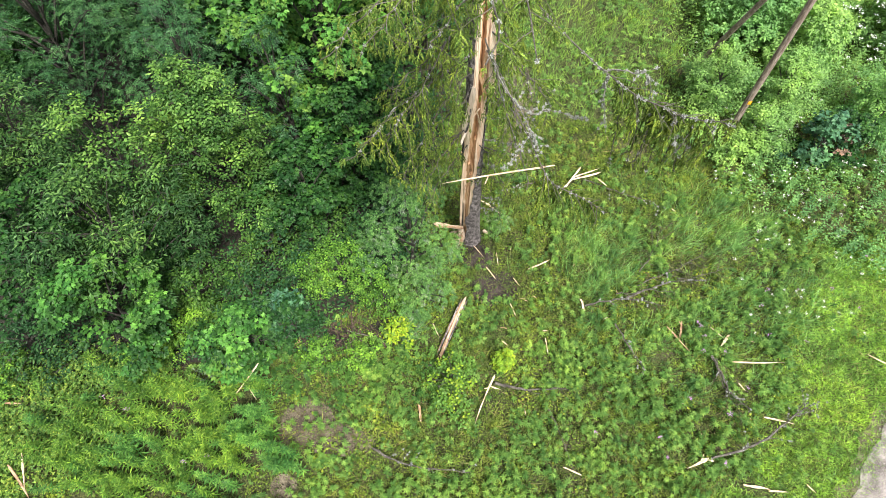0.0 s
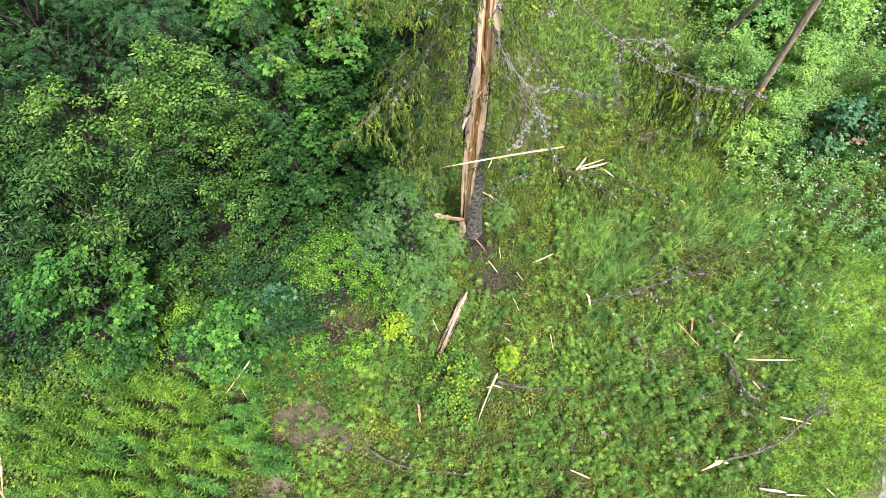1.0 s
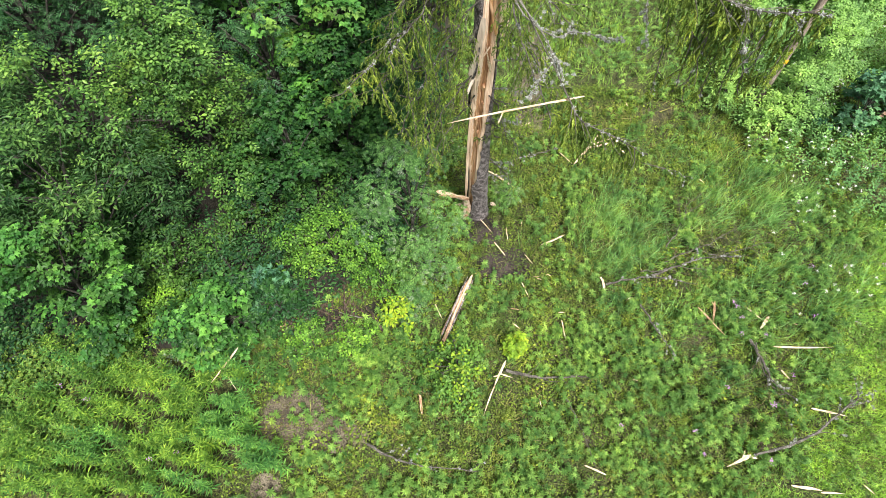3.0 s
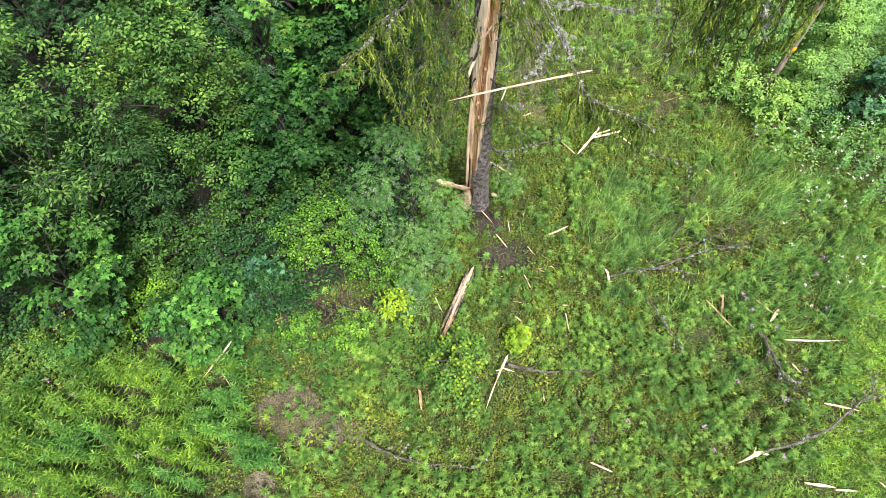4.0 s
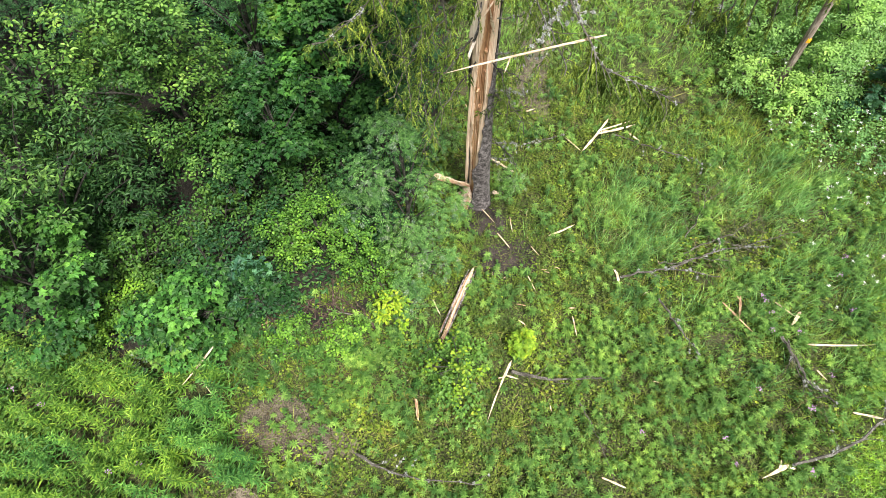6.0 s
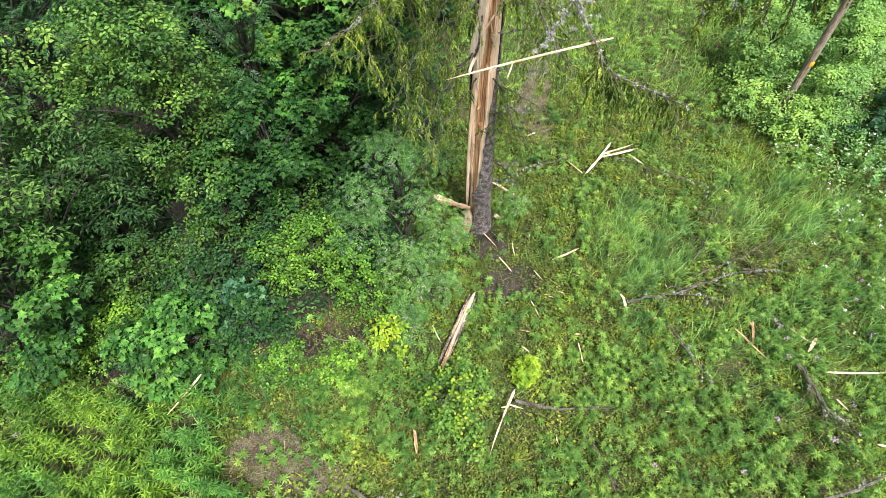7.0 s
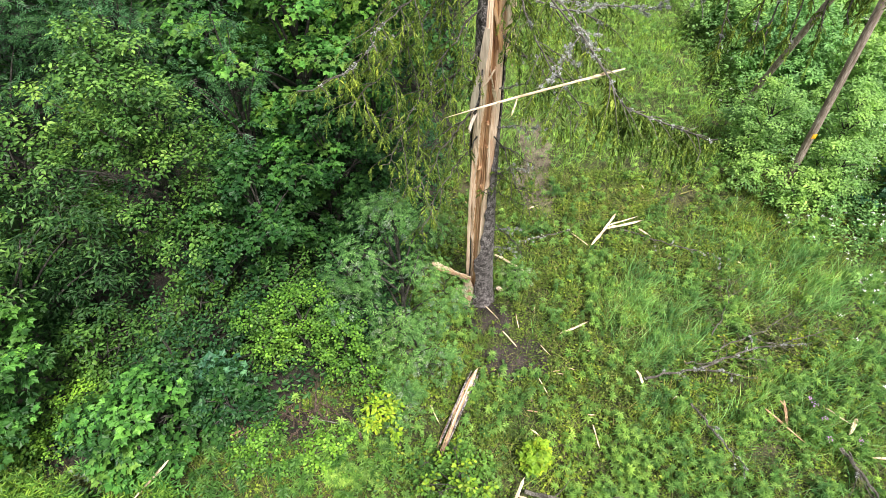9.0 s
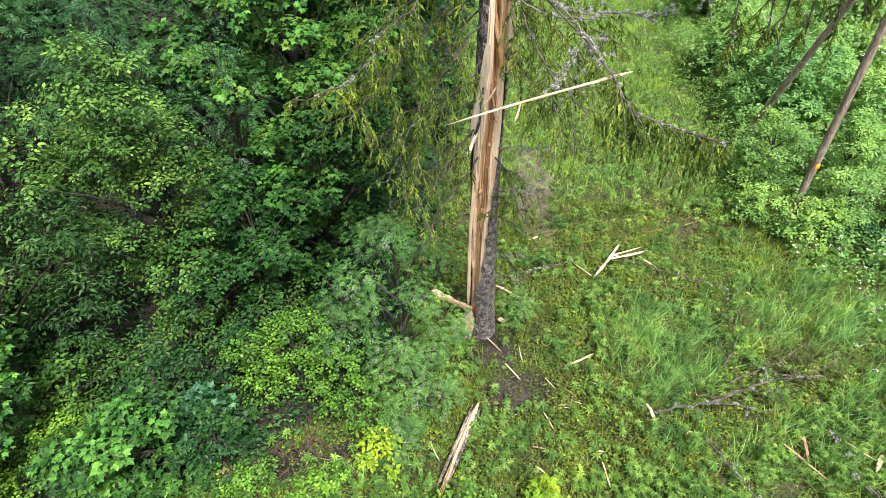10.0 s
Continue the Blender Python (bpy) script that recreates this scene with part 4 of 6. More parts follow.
def leaf_tree(kind, x, y, h, r, seed, dense=1.0, low=0.25, grow=1.0):
    """Trunk with limbs, and a crown of leafy shoots in uneven, flattened tiers with gaps between."""
    T, size, mat, young, per, many, length = KINDS[kind]
    rng = np.random.default_rng(seed)
    name, label, category = WORDS[kind]
    g = float(rise(np.array(x), np.array(y)))
    ob = thing(name, x, y, g, label, category)
    lobes = []
    count = int(10 + 10 * r) if "elder" in kind else int(9 + 10 * r) if y < 9.9 else int(7 + 4 * r)
    coarse = 1.0 if y < 9.9 else 1.45
    dome = "elder" in kind
    for i in range(count):
        f = (i + rng.random()) / count
        z = h * (low + (0.95 - low) * f ** 0.85)
        reach = r * math.sqrt(max(0.05, 1 - ((f - 0.32) / 0.76) ** 2))
        rad = r * coarse * (0.33 - 0.12 * f) * (0.5 + 0.9 * rng.random()) * (1.2 if dome else 0.93 if h > 2.2 and y < 9.9 and kind != "rowan_light" else 1)
        out = max(0, reach * (0.35 + 0.75 * rng.random() ** 0.6) - rad * 0.5)
        a = i * 2.4 + rng.random()
        lobes.append((np.array((out * math.cos(a), out * math.sin(a), z)), np.array((rad, rad, rad * ((0.6 if dome else 0.35) + 0.3 * rng.random())))))
    lobes.append((np.array((0, 0, h - r * 0.15)), np.array((0.2, 0.2, 0.22)) * r))
    wood, pos, out_dir = [], [], []
    tr = 0.012 + 0.011 * h
    stem = curve([(0, 0, -0.05), (0.04 * r * rng.standard_normal(), 0.04 * r, 0.35 * h), (0.06 * r, 0.05 * r * rng.standard_normal(), 0.65 * h), (0, 0, 0.95 * h)], 12)
    wood.append(tube(stem, np.linspace(tr, 0.006, 12), 7, 0.06, rng))
    for c, rad in lobes:
        s = stem[max(1, min(9, int(11 * (c[2] / h - 0.22))))]
        wood.append(tube(curve([s, (s + c) / 2 + (0, 0, 0.08 * r), c], 6), np.linspace(tr * 0.45, 0.004, 6), 5))
        for k in range(4):
            d = unit(rng.standard_normal(3) + (0, 0, 0.5))
            wood.append(tube(np.array([c - d * rad * 0.2, c + d * rad * 0.4 + (0, 0, 0.02), c + d * rad * 0.9]), (0.005, 0.004, 0.002), 4))
        n = max(5, int(4.4 * rad[0] ** 2 * (0.45 + 0.8 * rad[2] / rad[0]) * 2 * many * dense))
        d = unit(rng.standard_normal((n, 3)) + (0, 0, 0.8))
        d[:, 2] = np.where(d[:, 2] < -0.35, -d[:, 2], d[:, 2])
        shell = np.where(rng.random(n) < 0.85, 0.8 + 0.5 * rng.random(n) ** 1.6, 0.35 + 0.5 * rng.random(n))
        pos.append(c + d * rad * shell[:, None])
        out_dir.append(d)
    pos, out_dir = np.concatenate(pos), np.concatenate(out_dir)
    fit_z = pos[:, 2] > 0.05 * h
    pos, out_dir = pos[fit_z], out_dir[fit_z]
    n = len(pos)
    ax = unit(out_dir * (1, 1, 0.4) + (0, 0, 0.3) + rng.standard_normal((n, 3)) * 0.3)
    k = np.arange(per)
    ang = (k * 2.4)[None] + rng.random((n, 1)) * 6.28
    side = unit(np.cross(ax, UP + 0.01))
    oth = np.cross(ax, side)
    along = (k / per)[None, :, None]
    rad_dir = np.cos(ang)[..., None] * side[:, None] + np.sin(ang)[..., None] * oth[:, None]
    P = pos[:, None] + ax[:, None] * along * length * (0.7 + 0.6 * rng.random((n, 1, 1))) + rad_dir * size * 0.3
    X = (rad_dir * 0.9 + ax[:, None] * (0.35 + 0.5 * along)) * (1, 1, 0.4) + (0, 0, -0.18) + rng.standard_normal((n, per, 3)) * 0.16
    Z = UP + out_dir[:, None] * 0.7 + rng.standard_normal(X.shape) * 0.4
    sz = grow * size * (0.55 + 0.6 * rng.random((n, per))) * (1.12 - 0.4 * along[..., 0])
    V = placed(T, P.reshape(-1, 3), X.reshape(-1, 3), Z.reshape(-1, 3), sz.ravel())[0].reshape(n * per, -1, 3)
    part("trunk", joined(wood), M_TRUNK, ob, smooth=True)
    pale = rng.random(n * per) < (0.1 if kind == "rowan_light" else 0)
    # Pale young shoots, picked high and upward: skylight on the crown put into colour
    top_lit = np.repeat((out_dir[:, 2] > 0.1) & (rng.random(n) < 0.75 * (pos[:, 2] / h - 0.15) * (0.4 + out_dir[:, 2])), per) & ~pale & (young is not None)
    tv, tf = T
    for name2, mat2, pick in (("crown", mat, ~pale & ~top_lit), ("lit_young_leaf", young, top_lit), ("pale_leaf", M_SILVER, pale)):
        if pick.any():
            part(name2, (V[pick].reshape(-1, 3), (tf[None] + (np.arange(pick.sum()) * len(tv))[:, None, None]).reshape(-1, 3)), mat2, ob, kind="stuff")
    return ob


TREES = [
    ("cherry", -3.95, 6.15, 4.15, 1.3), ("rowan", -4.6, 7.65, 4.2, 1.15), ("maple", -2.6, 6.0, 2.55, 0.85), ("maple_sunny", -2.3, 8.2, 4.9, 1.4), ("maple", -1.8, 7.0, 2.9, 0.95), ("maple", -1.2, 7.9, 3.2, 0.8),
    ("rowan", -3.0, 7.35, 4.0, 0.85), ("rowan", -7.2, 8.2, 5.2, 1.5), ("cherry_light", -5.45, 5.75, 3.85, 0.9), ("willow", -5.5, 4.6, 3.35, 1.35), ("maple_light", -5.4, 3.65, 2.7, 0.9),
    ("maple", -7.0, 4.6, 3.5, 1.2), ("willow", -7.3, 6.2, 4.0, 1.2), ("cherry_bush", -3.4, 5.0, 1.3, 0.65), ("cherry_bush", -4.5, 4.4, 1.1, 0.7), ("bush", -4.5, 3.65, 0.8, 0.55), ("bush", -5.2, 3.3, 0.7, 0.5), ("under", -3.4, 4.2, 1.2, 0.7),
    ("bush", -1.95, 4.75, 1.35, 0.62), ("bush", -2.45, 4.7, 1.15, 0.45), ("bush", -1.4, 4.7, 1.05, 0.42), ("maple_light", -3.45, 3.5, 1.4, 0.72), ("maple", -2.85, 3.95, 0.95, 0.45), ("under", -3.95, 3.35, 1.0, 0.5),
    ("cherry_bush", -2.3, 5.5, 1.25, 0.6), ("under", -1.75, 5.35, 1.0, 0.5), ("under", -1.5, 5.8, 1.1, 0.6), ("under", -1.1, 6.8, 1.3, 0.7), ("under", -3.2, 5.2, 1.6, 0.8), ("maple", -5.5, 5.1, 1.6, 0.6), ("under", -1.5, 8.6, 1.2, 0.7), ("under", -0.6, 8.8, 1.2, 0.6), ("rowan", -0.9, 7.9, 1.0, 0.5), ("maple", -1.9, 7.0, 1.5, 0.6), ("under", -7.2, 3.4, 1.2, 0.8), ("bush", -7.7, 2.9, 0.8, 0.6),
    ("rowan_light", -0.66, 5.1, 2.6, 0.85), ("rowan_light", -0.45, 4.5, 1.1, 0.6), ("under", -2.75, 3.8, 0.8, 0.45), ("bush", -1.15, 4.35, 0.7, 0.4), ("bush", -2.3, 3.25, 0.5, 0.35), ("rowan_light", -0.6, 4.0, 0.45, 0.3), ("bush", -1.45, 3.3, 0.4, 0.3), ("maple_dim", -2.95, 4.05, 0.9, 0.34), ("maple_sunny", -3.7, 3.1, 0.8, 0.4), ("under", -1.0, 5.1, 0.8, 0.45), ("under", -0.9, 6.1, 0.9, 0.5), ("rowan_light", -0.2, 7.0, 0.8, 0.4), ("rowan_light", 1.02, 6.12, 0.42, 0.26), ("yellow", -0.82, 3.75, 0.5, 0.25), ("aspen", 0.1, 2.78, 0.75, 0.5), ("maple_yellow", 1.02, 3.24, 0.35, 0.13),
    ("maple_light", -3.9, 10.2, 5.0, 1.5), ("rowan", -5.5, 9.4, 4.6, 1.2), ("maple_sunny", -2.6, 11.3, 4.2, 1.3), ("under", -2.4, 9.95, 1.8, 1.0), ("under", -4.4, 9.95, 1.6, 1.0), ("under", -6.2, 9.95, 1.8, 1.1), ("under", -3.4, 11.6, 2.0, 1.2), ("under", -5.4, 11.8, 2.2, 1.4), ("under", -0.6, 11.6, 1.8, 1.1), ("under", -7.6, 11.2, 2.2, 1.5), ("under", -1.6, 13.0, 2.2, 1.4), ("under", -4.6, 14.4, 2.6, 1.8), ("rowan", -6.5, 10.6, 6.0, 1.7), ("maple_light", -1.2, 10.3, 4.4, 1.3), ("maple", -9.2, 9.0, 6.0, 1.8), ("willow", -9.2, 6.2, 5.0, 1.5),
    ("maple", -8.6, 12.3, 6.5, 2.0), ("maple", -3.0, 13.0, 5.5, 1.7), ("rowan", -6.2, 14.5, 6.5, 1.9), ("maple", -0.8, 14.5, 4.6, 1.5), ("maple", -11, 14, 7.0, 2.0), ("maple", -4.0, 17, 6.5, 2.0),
    ("elder", 5.95, 9.45, 1.5, 0.75), ("elder", 7.35, 9.3, 1.6, 0.85), ("elder", 6.8, 8.2, 1.15, 0.55), ("elder_dim", 7.5, 11.9, 1.9, 1.05), ("elder", 8.3, 10.6, 1.8, 0.8),
    ("elder", 6.25, 7.95, 0.75, 0.5), ("elder", 5.55, 8.6, 0.7, 0.45), ("elder_dim", 9.4, 8.6, 1.7, 0.9), ("maple_dim", 7.75, 7.75, 1.5, 0.5), ("maple", 8.3, 7.9, 1.4, 0.55), ("elder", 7.4, 13.4, 1.4, 0.8), ("elder", 9.5, 13.2, 1.6, 1.2), ("elder", 7.5, 15, 1.5, 1.1),
    ("elder", 11.2, 11.2, 2.0, 1.2), ("elder", 11, 15.5, 1.8, 1.5), ("elder", 8.5, 19, 1.6, 1.4), ("elder", 12.8, 19, 2.6, 1.6),
    # added bright bushes, to lighten the dark shaded spot left of the spruce trunk
    ("bush", -1.1, 7.8, 0.7, 0.5), ("bush", -0.75, 6.75, 0.55, 0.35),
]
for i, (kind, x, y, h, r, *thin) in enumerate(TREES):
    leaf_tree(kind, x, y, h, r, 500 + i, (0.28 if y > 16 or kind == "under" else 0.5 if x > 2 else 0.28) * (0.5 if kind == "under" else 0.65 if kind == "rowan" else 1) if y > 9.9 else thin[0] if thin else 0.8 if x < -4.4 and h > 3 else 1.0, 0.1 if h < 2.2 or kind == "rowan_light" else 0.3 if x < 1 else 0.25, (1.7 if y > 16 or x < 2 else 1.4) if y > 9.9 else 1.0)

# ---- the two leaning poles of the power line ----


def pole(x, y, top, r, label):
    ob = thing("utility_pole", x, y, 0, label, "pole", "poles of the power line")
    n = 26
    P = np.array([(0, 0, -0.3)]) + np.linspace(0, 1, n)[:, None] * (np.array(top) - (x, y, -0.3))
    part("shaft", tube(P, np.linspace(r, r * 0.8, n), 18, 0.012), M_POLE, ob, smooth=True)
    return ob


post = pole(6.28, 8.58, (6.34, 8.5, 8.5), 0.068, "weathered brown wooden power pole with a small yellow tag")
strut = pole(6.0, 10.9, (6.25, 8.68, 5.1), 0.062, "weathered wooden strut leaning against the power pole")
tag = fan([(-0.035, 0, -0.055), (0.04, 0, -0.05), (0.042, 0, 0.045), (-0.03, 0, 0.05)], (0, -0.012, 0))
part("tag", (tag[0] + (0.02, -0.076, 1.17), tag[1][:, ::-1]), M_TAG, post, "small yellow plate")

# ---- fallen wood ----
LYING = []


def lie(x, y, up=0.0):
    return np.array((x, y, float(rise(np.array(x), np.array(y))) + up))


def fallen(a, b, width, seed, mat=None, fork=0, up=0.03, label="pale torn spruce splinter lying in the plants", clear=0.045, bend=0.03, rise_b=0.0):
    LYING.append((*a, *b, clear))
    p, q = lie(*a, up + 0.07), lie(*b, up + 0.07 + rise_b)
    c = (p + q) / 2
    V, F = sliver(p - c, q - c, width * 0.6, 0.4, bend, fork, seed)
    X = Matrix.Rotation(-math.atan2(q[1] - p[1], q[0] - p[0]), 3, "Z")
    V = V @ np.array(X).T
    ob = new("wood_splinter", mesh_of("wood_splinter", V, F, mat or M_WOODPALE))
    ob.location, ob.rotation_euler = c, (0, 0, math.atan2(q[1] - p[1], q[0] - p[0]))
    return tagged(ob, label, "splinter", "splinters strewn round the spruce")


slab = "long bark-backed slab of torn wood lying by the spruce"
LYING.append((0.35, 4.52, -0.13, 3.27, 0.09))
heap = thing("wood_slab", 0.1, 3.9, 0.1, slab, "splinter", "splinters strewn round the spruce")
for i, (ax, ay, bx, by, w, mat) in enumerate([(0.24, 0.60, -0.20, -0.58, 0.08, M_WOODPALE), (0.27, 0.52, -0.24, -0.62, 0.06, M_WOODBROWN), (0.2, 0.4, -0.14, -0.5, 0.03, M_FIBRE), (0.20, 0.50, -0.26, -0.52, 0.045, M_WOODBROWN), (0.29, 0.62, 0.02, -0.1, 0.04, M_WOODPALE), (0.1, 0.15, -0.22, -0.66, 0.035, M_WOODBROWN), (0.30, 0.56, -0.16, -0.6, 0.03, M_BARK), (0.21, 0.56, -0.25, -0.56, 0.028, M_BARK), (0.26, 0.58, -0.1, -0.35, 0.022, M_FIBRE)]):
    part("strip", sliver((ax, ay, 0.02 + 0.008 * i), (bx, by, 0.02 + 0.01 * i), w * 0.86, 0.45, 0.02, 0, 900 + i, 14), mat, heap)
fallen((0.76, 2.78), (0.50, 2.12), 0.034, 3, None, 0, 0.1, "long pale splinter with a forked head lying in the plants")
fallen((0.72, 2.68), (0.87, 2.96), 0.055, 4, None, 0, 0.16, "forked white head of a broken branch")
fallen((0.74, 2.75), (0.95, 2.69), 0.038, 44, None, 0, 0.16, "white prong of a broken branch")
fallen((0.76, 2.72), (0.66, 2.70), 0.028, 43, None, 0, 0.16, "short white prong of a broken branch")
fallen((2.55, 4.42), (2.57, 4.2), 0.065, 5, None, 2, 0.12, "torn pale butt of a broken branch")
fallen((4.32, 1.61), (3.93, 1.45), 0.085, 6, None, 2, 0.1, "torn forked butt of a broken branch")
fallen((2.70, 7.30), (2.33, 6.87), 0.07, 7, None, 0, 0.16, "large splintered wedge of pale spruce wood", 0.06, 0.02, -0.08)
fallen((2.60, 7.20), (3.34, 7.45), 0.065, 8, None, 1, 0.16, "splintered prong of pale spruce wood", 0.06)
fallen((2.62, 7.22), (2.86, 7.5), 0.06, 9, None, 1, 0.16, "short upturned prong of pale spruce wood", 0.045, 0.03, 0.08)
fallen((2.66, 7.24), (3.24, 7.5), 0.04, 45, None, 0, 0.19, "splintered prong of pale spruce wood")
fallen((2.08, 7.22), (2.32, 6.9), 0.03, 47, None, 0, 0.08)
fallen((3.22, 7.3), (3.4, 7.12), 0.05, 46, None, 0, 0.1)
fallen((5.18, 3.78), (4.98, 3.56), 0.085, 10, None, 0, 0.06, "white chunk of torn wood in the grass")
fallen((4.88, 3.95), (5.1, 3.7), 0.04, 11, None, 0, 0.04)
fallen((4.38, 4.05), (4.27, 3.70), 0.06, 12, M_WOODBROWN, 1, 0.06)
fallen((4.08, 3.95), (4.44, 3.45), 0.045, 13, M_WOODBROWN, 0, 0.05)
fallen((5.1, 3.28), (6.08, 3.26), 0.045, 14, None, 0, 0.05)
fallen((1.60, 5.13), (2.04, 5.34), 0.055, 15, None, 1)
fallen((0.78, 5.18), (0.96, 4.90), 0.03, 16)
fallen((0.54, 5.66), (0.74, 5.38), 0.025, 17)
fallen((1.0, 5.5), (1.02, 5.2), 0.02, 18)
fallen((1.81, 3.71), (1.85, 3.38), 0.03, 19)
fallen((-0.25, 3.98), (-0.11, 3.70), 0.03, 20)
fallen((-3.2, 3.04), (-3.5, 2.5), 0.042, 21, None, 1, 0.48, "pale torn spruce splinter lying in the plants", 0.12)
fallen((-3.45, 2.75), (-3.25, 2.5), 0.02, 22)
fallen((-6.86, 1.58), (-6.61, 1.02), 0.05, 23, None, 0, 0.3)
fallen((-7.03, 1.40), (-6.5, 0.9), 0.06, 24, M_WOODBROWN, 1, 0.28)
fallen((-7.5, 2.38), (-7.2, 2.39), 0.05, 25, M_WOODBROWN, 0, 0.3)
fallen((1.93, 1.46), (2.23, 1.34), 0.04, 26)
fallen((5.43, 2.31), (5.92, 2.18), 0.045, 27)
fallen((4.80, 1.23), (5.20, 1.12), 0.06, 28, None, 0, 0.03, "curled pale strip of torn wood", 0.1, 0.1)
fallen((5.18, 1.12), (5.5, 1.11), 0.04, 29)
fallen((5.82, 1.23), (5.93, 1.10), 0.03, 30)
fallen((7.58, 3.42), (7.9, 3.2), 0.03, 31)
fallen((-0.46, 2.46), (-0.41, 2.16), 0.06, 32, M_WOODBROWN, 1)
fallen((1.42, 7.9), (1.62, 8.0), 0.05, 33)
fallen((4.25, 8.3), (4.6, 8.45), 0.03, 36, M_GRASS_DRY)
fallen((1.3, 4.95), (1.42, 4.75), 0.02, 37)
fallen((1.2, 4.4), (1.32, 4.1), 0.02, 38)
fallen((1.0, 3.9), (1.15, 3.88), 0.025, 39, M_WOODBROWN)
fallen((0.74, 6.75), (1.2, 6.35), 0.06, 40, None, 2, 0.06)
fallen((0.74, 6.02), (0.84, 5.94), 0.1, 48, M_FIBRE, 0, 0.05, "pinkish flake of torn bark beside the trunk")
fallen((-2.75, 3.55), (-2.5, 3.72), 0.05, 41, M_WOODBROWN)
fallen((5.15, 2.9), (5.25, 2.75), 0.03, 42)


def fallen_branch(points, seed, lichen, thick=0.019, label="dead grey branch with lichen lying in the plants", twigs=6, spread=0.3, up=0.15, clear=0.03, bark=M_TWIG):
    P = [lie(x, y, up) for x, y in points]
    for p, q in zip(P[:-1], P[1:]):
        LYING.append((p[0], p[1], q[0], q[1], clear))
    ob = thing("fallen_branch", *P[0], label, "branch", "branches fallen round the spruce")
    dead_limb(P, seed, lichen, twigs, thick, ob, spread, P[0], bark)
    return ob


fallen_branch([(2.6, 4.3), (3.0, 4.4), (3.4, 4.45), (4.1, 4.32)], 601, 90, up=0.24, clear=0.05)
fallen_branch([(3.4, 4.48), (3.9, 4.68), (4.26, 4.81), (4.85, 4.86)], 602, 90, up=0.24, clear=0.05)
fallen_branch([(4.35, 1.6), (5.11, 1.82), (5.9, 2.3), (6.15, 2.5)], 603, 110, 0.022, spread=0.4, twigs=9, up=0.24, clear=0.06)
fallen_branch([(5.9, 2.3), (6.2, 2.38), (6.4, 2.42)], 604, 30, 0.012, twigs=2, spread=0.15)
fallen_branch([(0.86, 2.83), (1.4, 2.72), (2.1, 2.76)], 605, 0, 0.028, "dark broken branch lying in the plants")
fallen_branch([(2.92, 7.28), (3.7, 6.95), (4.27, 6.73), (4.42, 6.52)], 606, 30, 0.014, twigs=9)
fallen_branch([(4.75, 3.36), (4.85, 3.0), (4.94, 2.68), (5.2, 2.4)], 607, 40, 0.024, up=0.2)
fallen_branch([(3.1, 3.95), (3.3, 3.45), (3.5, 3.05)], 608, 60, 0.017, twigs=4, up=0.22)
fallen_branch([(-1.2, 1.72), (-0.85, 1.55), (-0.44, 1.43), (0.42, 1.36)], 609, 50, 0.02, twigs=5, up=0.18)
fallen_branch([(2.08, 7.3), (1.6, 7.12), (1.2, 7.0), (1.0, 6.8)], 610, 90, 0.012, twigs=8, spread=0.35)
fallen_branch([(1.75, 2.4), (1.95, 1.9), (2.1, 1.3)], 611, 0, 0.01, "thin dry branch lying in the plants", 3, 0.2)
for i in range(14):
    a, r = i * 2.4, 0.12 + 0.035 * i
    cx, cy = -1.95 + r * math.cos(a) * 1.3, 3.75 + r * math.sin(a) * 0.7
    w = 0.6 + 2.2 * RNG.random()
    fallen_branch([(cx - 0.25 * math.cos(w), cy - 0.25 * math.sin(w)), (cx, cy + 0.02), (cx + 0.3 * math.cos(w), cy + 0.3 * math.sin(w))], 620 + i, 0, 0.02,
                  "brown dead stick in a heap of old brushwood", 3, 0.2, 0.04 + 0.012 * i, 0.02, M_STICK)

# old brushwood rotting at the wood edge
brush = thing("brushwood_heap", -1.95, 3.72, 0.02, "low heap of dark dead sticks rotting at the wood edge", "brushwood")
for i in range(46):
    a, r, w = RNG.random() * 6.28, math.sqrt(RNG.random()), RNG.random() * 3.14
    c = np.array((0.62 * r * math.cos(a), 0.34 * r * math.sin(a), 0.05 + 0.16 * RNG.random() * (1.1 - r)))
    d = np.array((math.cos(w), math.sin(w), 0.35 * RNG.standard_normal())) * (0.12 + 0.2 * RNG.random())
    side = np.array((-d[1], d[0], 0)) * 0.2 * RNG.standard_normal()
    part("stick", tube(curve([c - d, c + side, c + d], 6), np.linspace(1, 0.5, 6) * (0.006 + 0.01 * RNG.random() ** 2), 5, 0.1), M_DEADTWIG if i % 9 == 0 else M_STICK, brush)

# torn-off spruce boughs among the grass
for i, pts in enumerate([[(3.6, 4.7, 0.25), (4.3, 5.0, 0.3), (5.0, 5.3, 0.25)], [(3.7, 5.0, 0.25), (4.0, 5.5, 0.28), (4.2, 6.1, 0.2)], [(4.4, 4.85, 0.25), (4.9, 4.95, 0.3), (5.5, 5.1, 0.25)], [(3.2, 4.55, 0.22), (3.7, 4.6, 0.27), (4.3, 4.55, 0.2)], [(4.8, 3.3, 0.2), (4.9, 2.9, 0.25), (5.1, 2.5, 0.2)]]):
    o = np.array(pts[0])
    bough = thing("spruce_bough", *o, "torn-off spruce bough with withered needles lying in the grass", "branch", "branches fallen round the spruce")
    _, wood, twigs, green, tips = limb_geo([np.array(p) - o for p in pts], 650 + i, 0.01, 0.1, 24, 0.32, 110, 0.12, 0.16)
    part("stem", wood, M_TWIG, bough)
    part("twig_spray", twigs, M_TWIG, bough, kind="stuff")
    part("needles", joined([green, tips]), M_NEEDLE_DEAD, bough, kind="stuff")

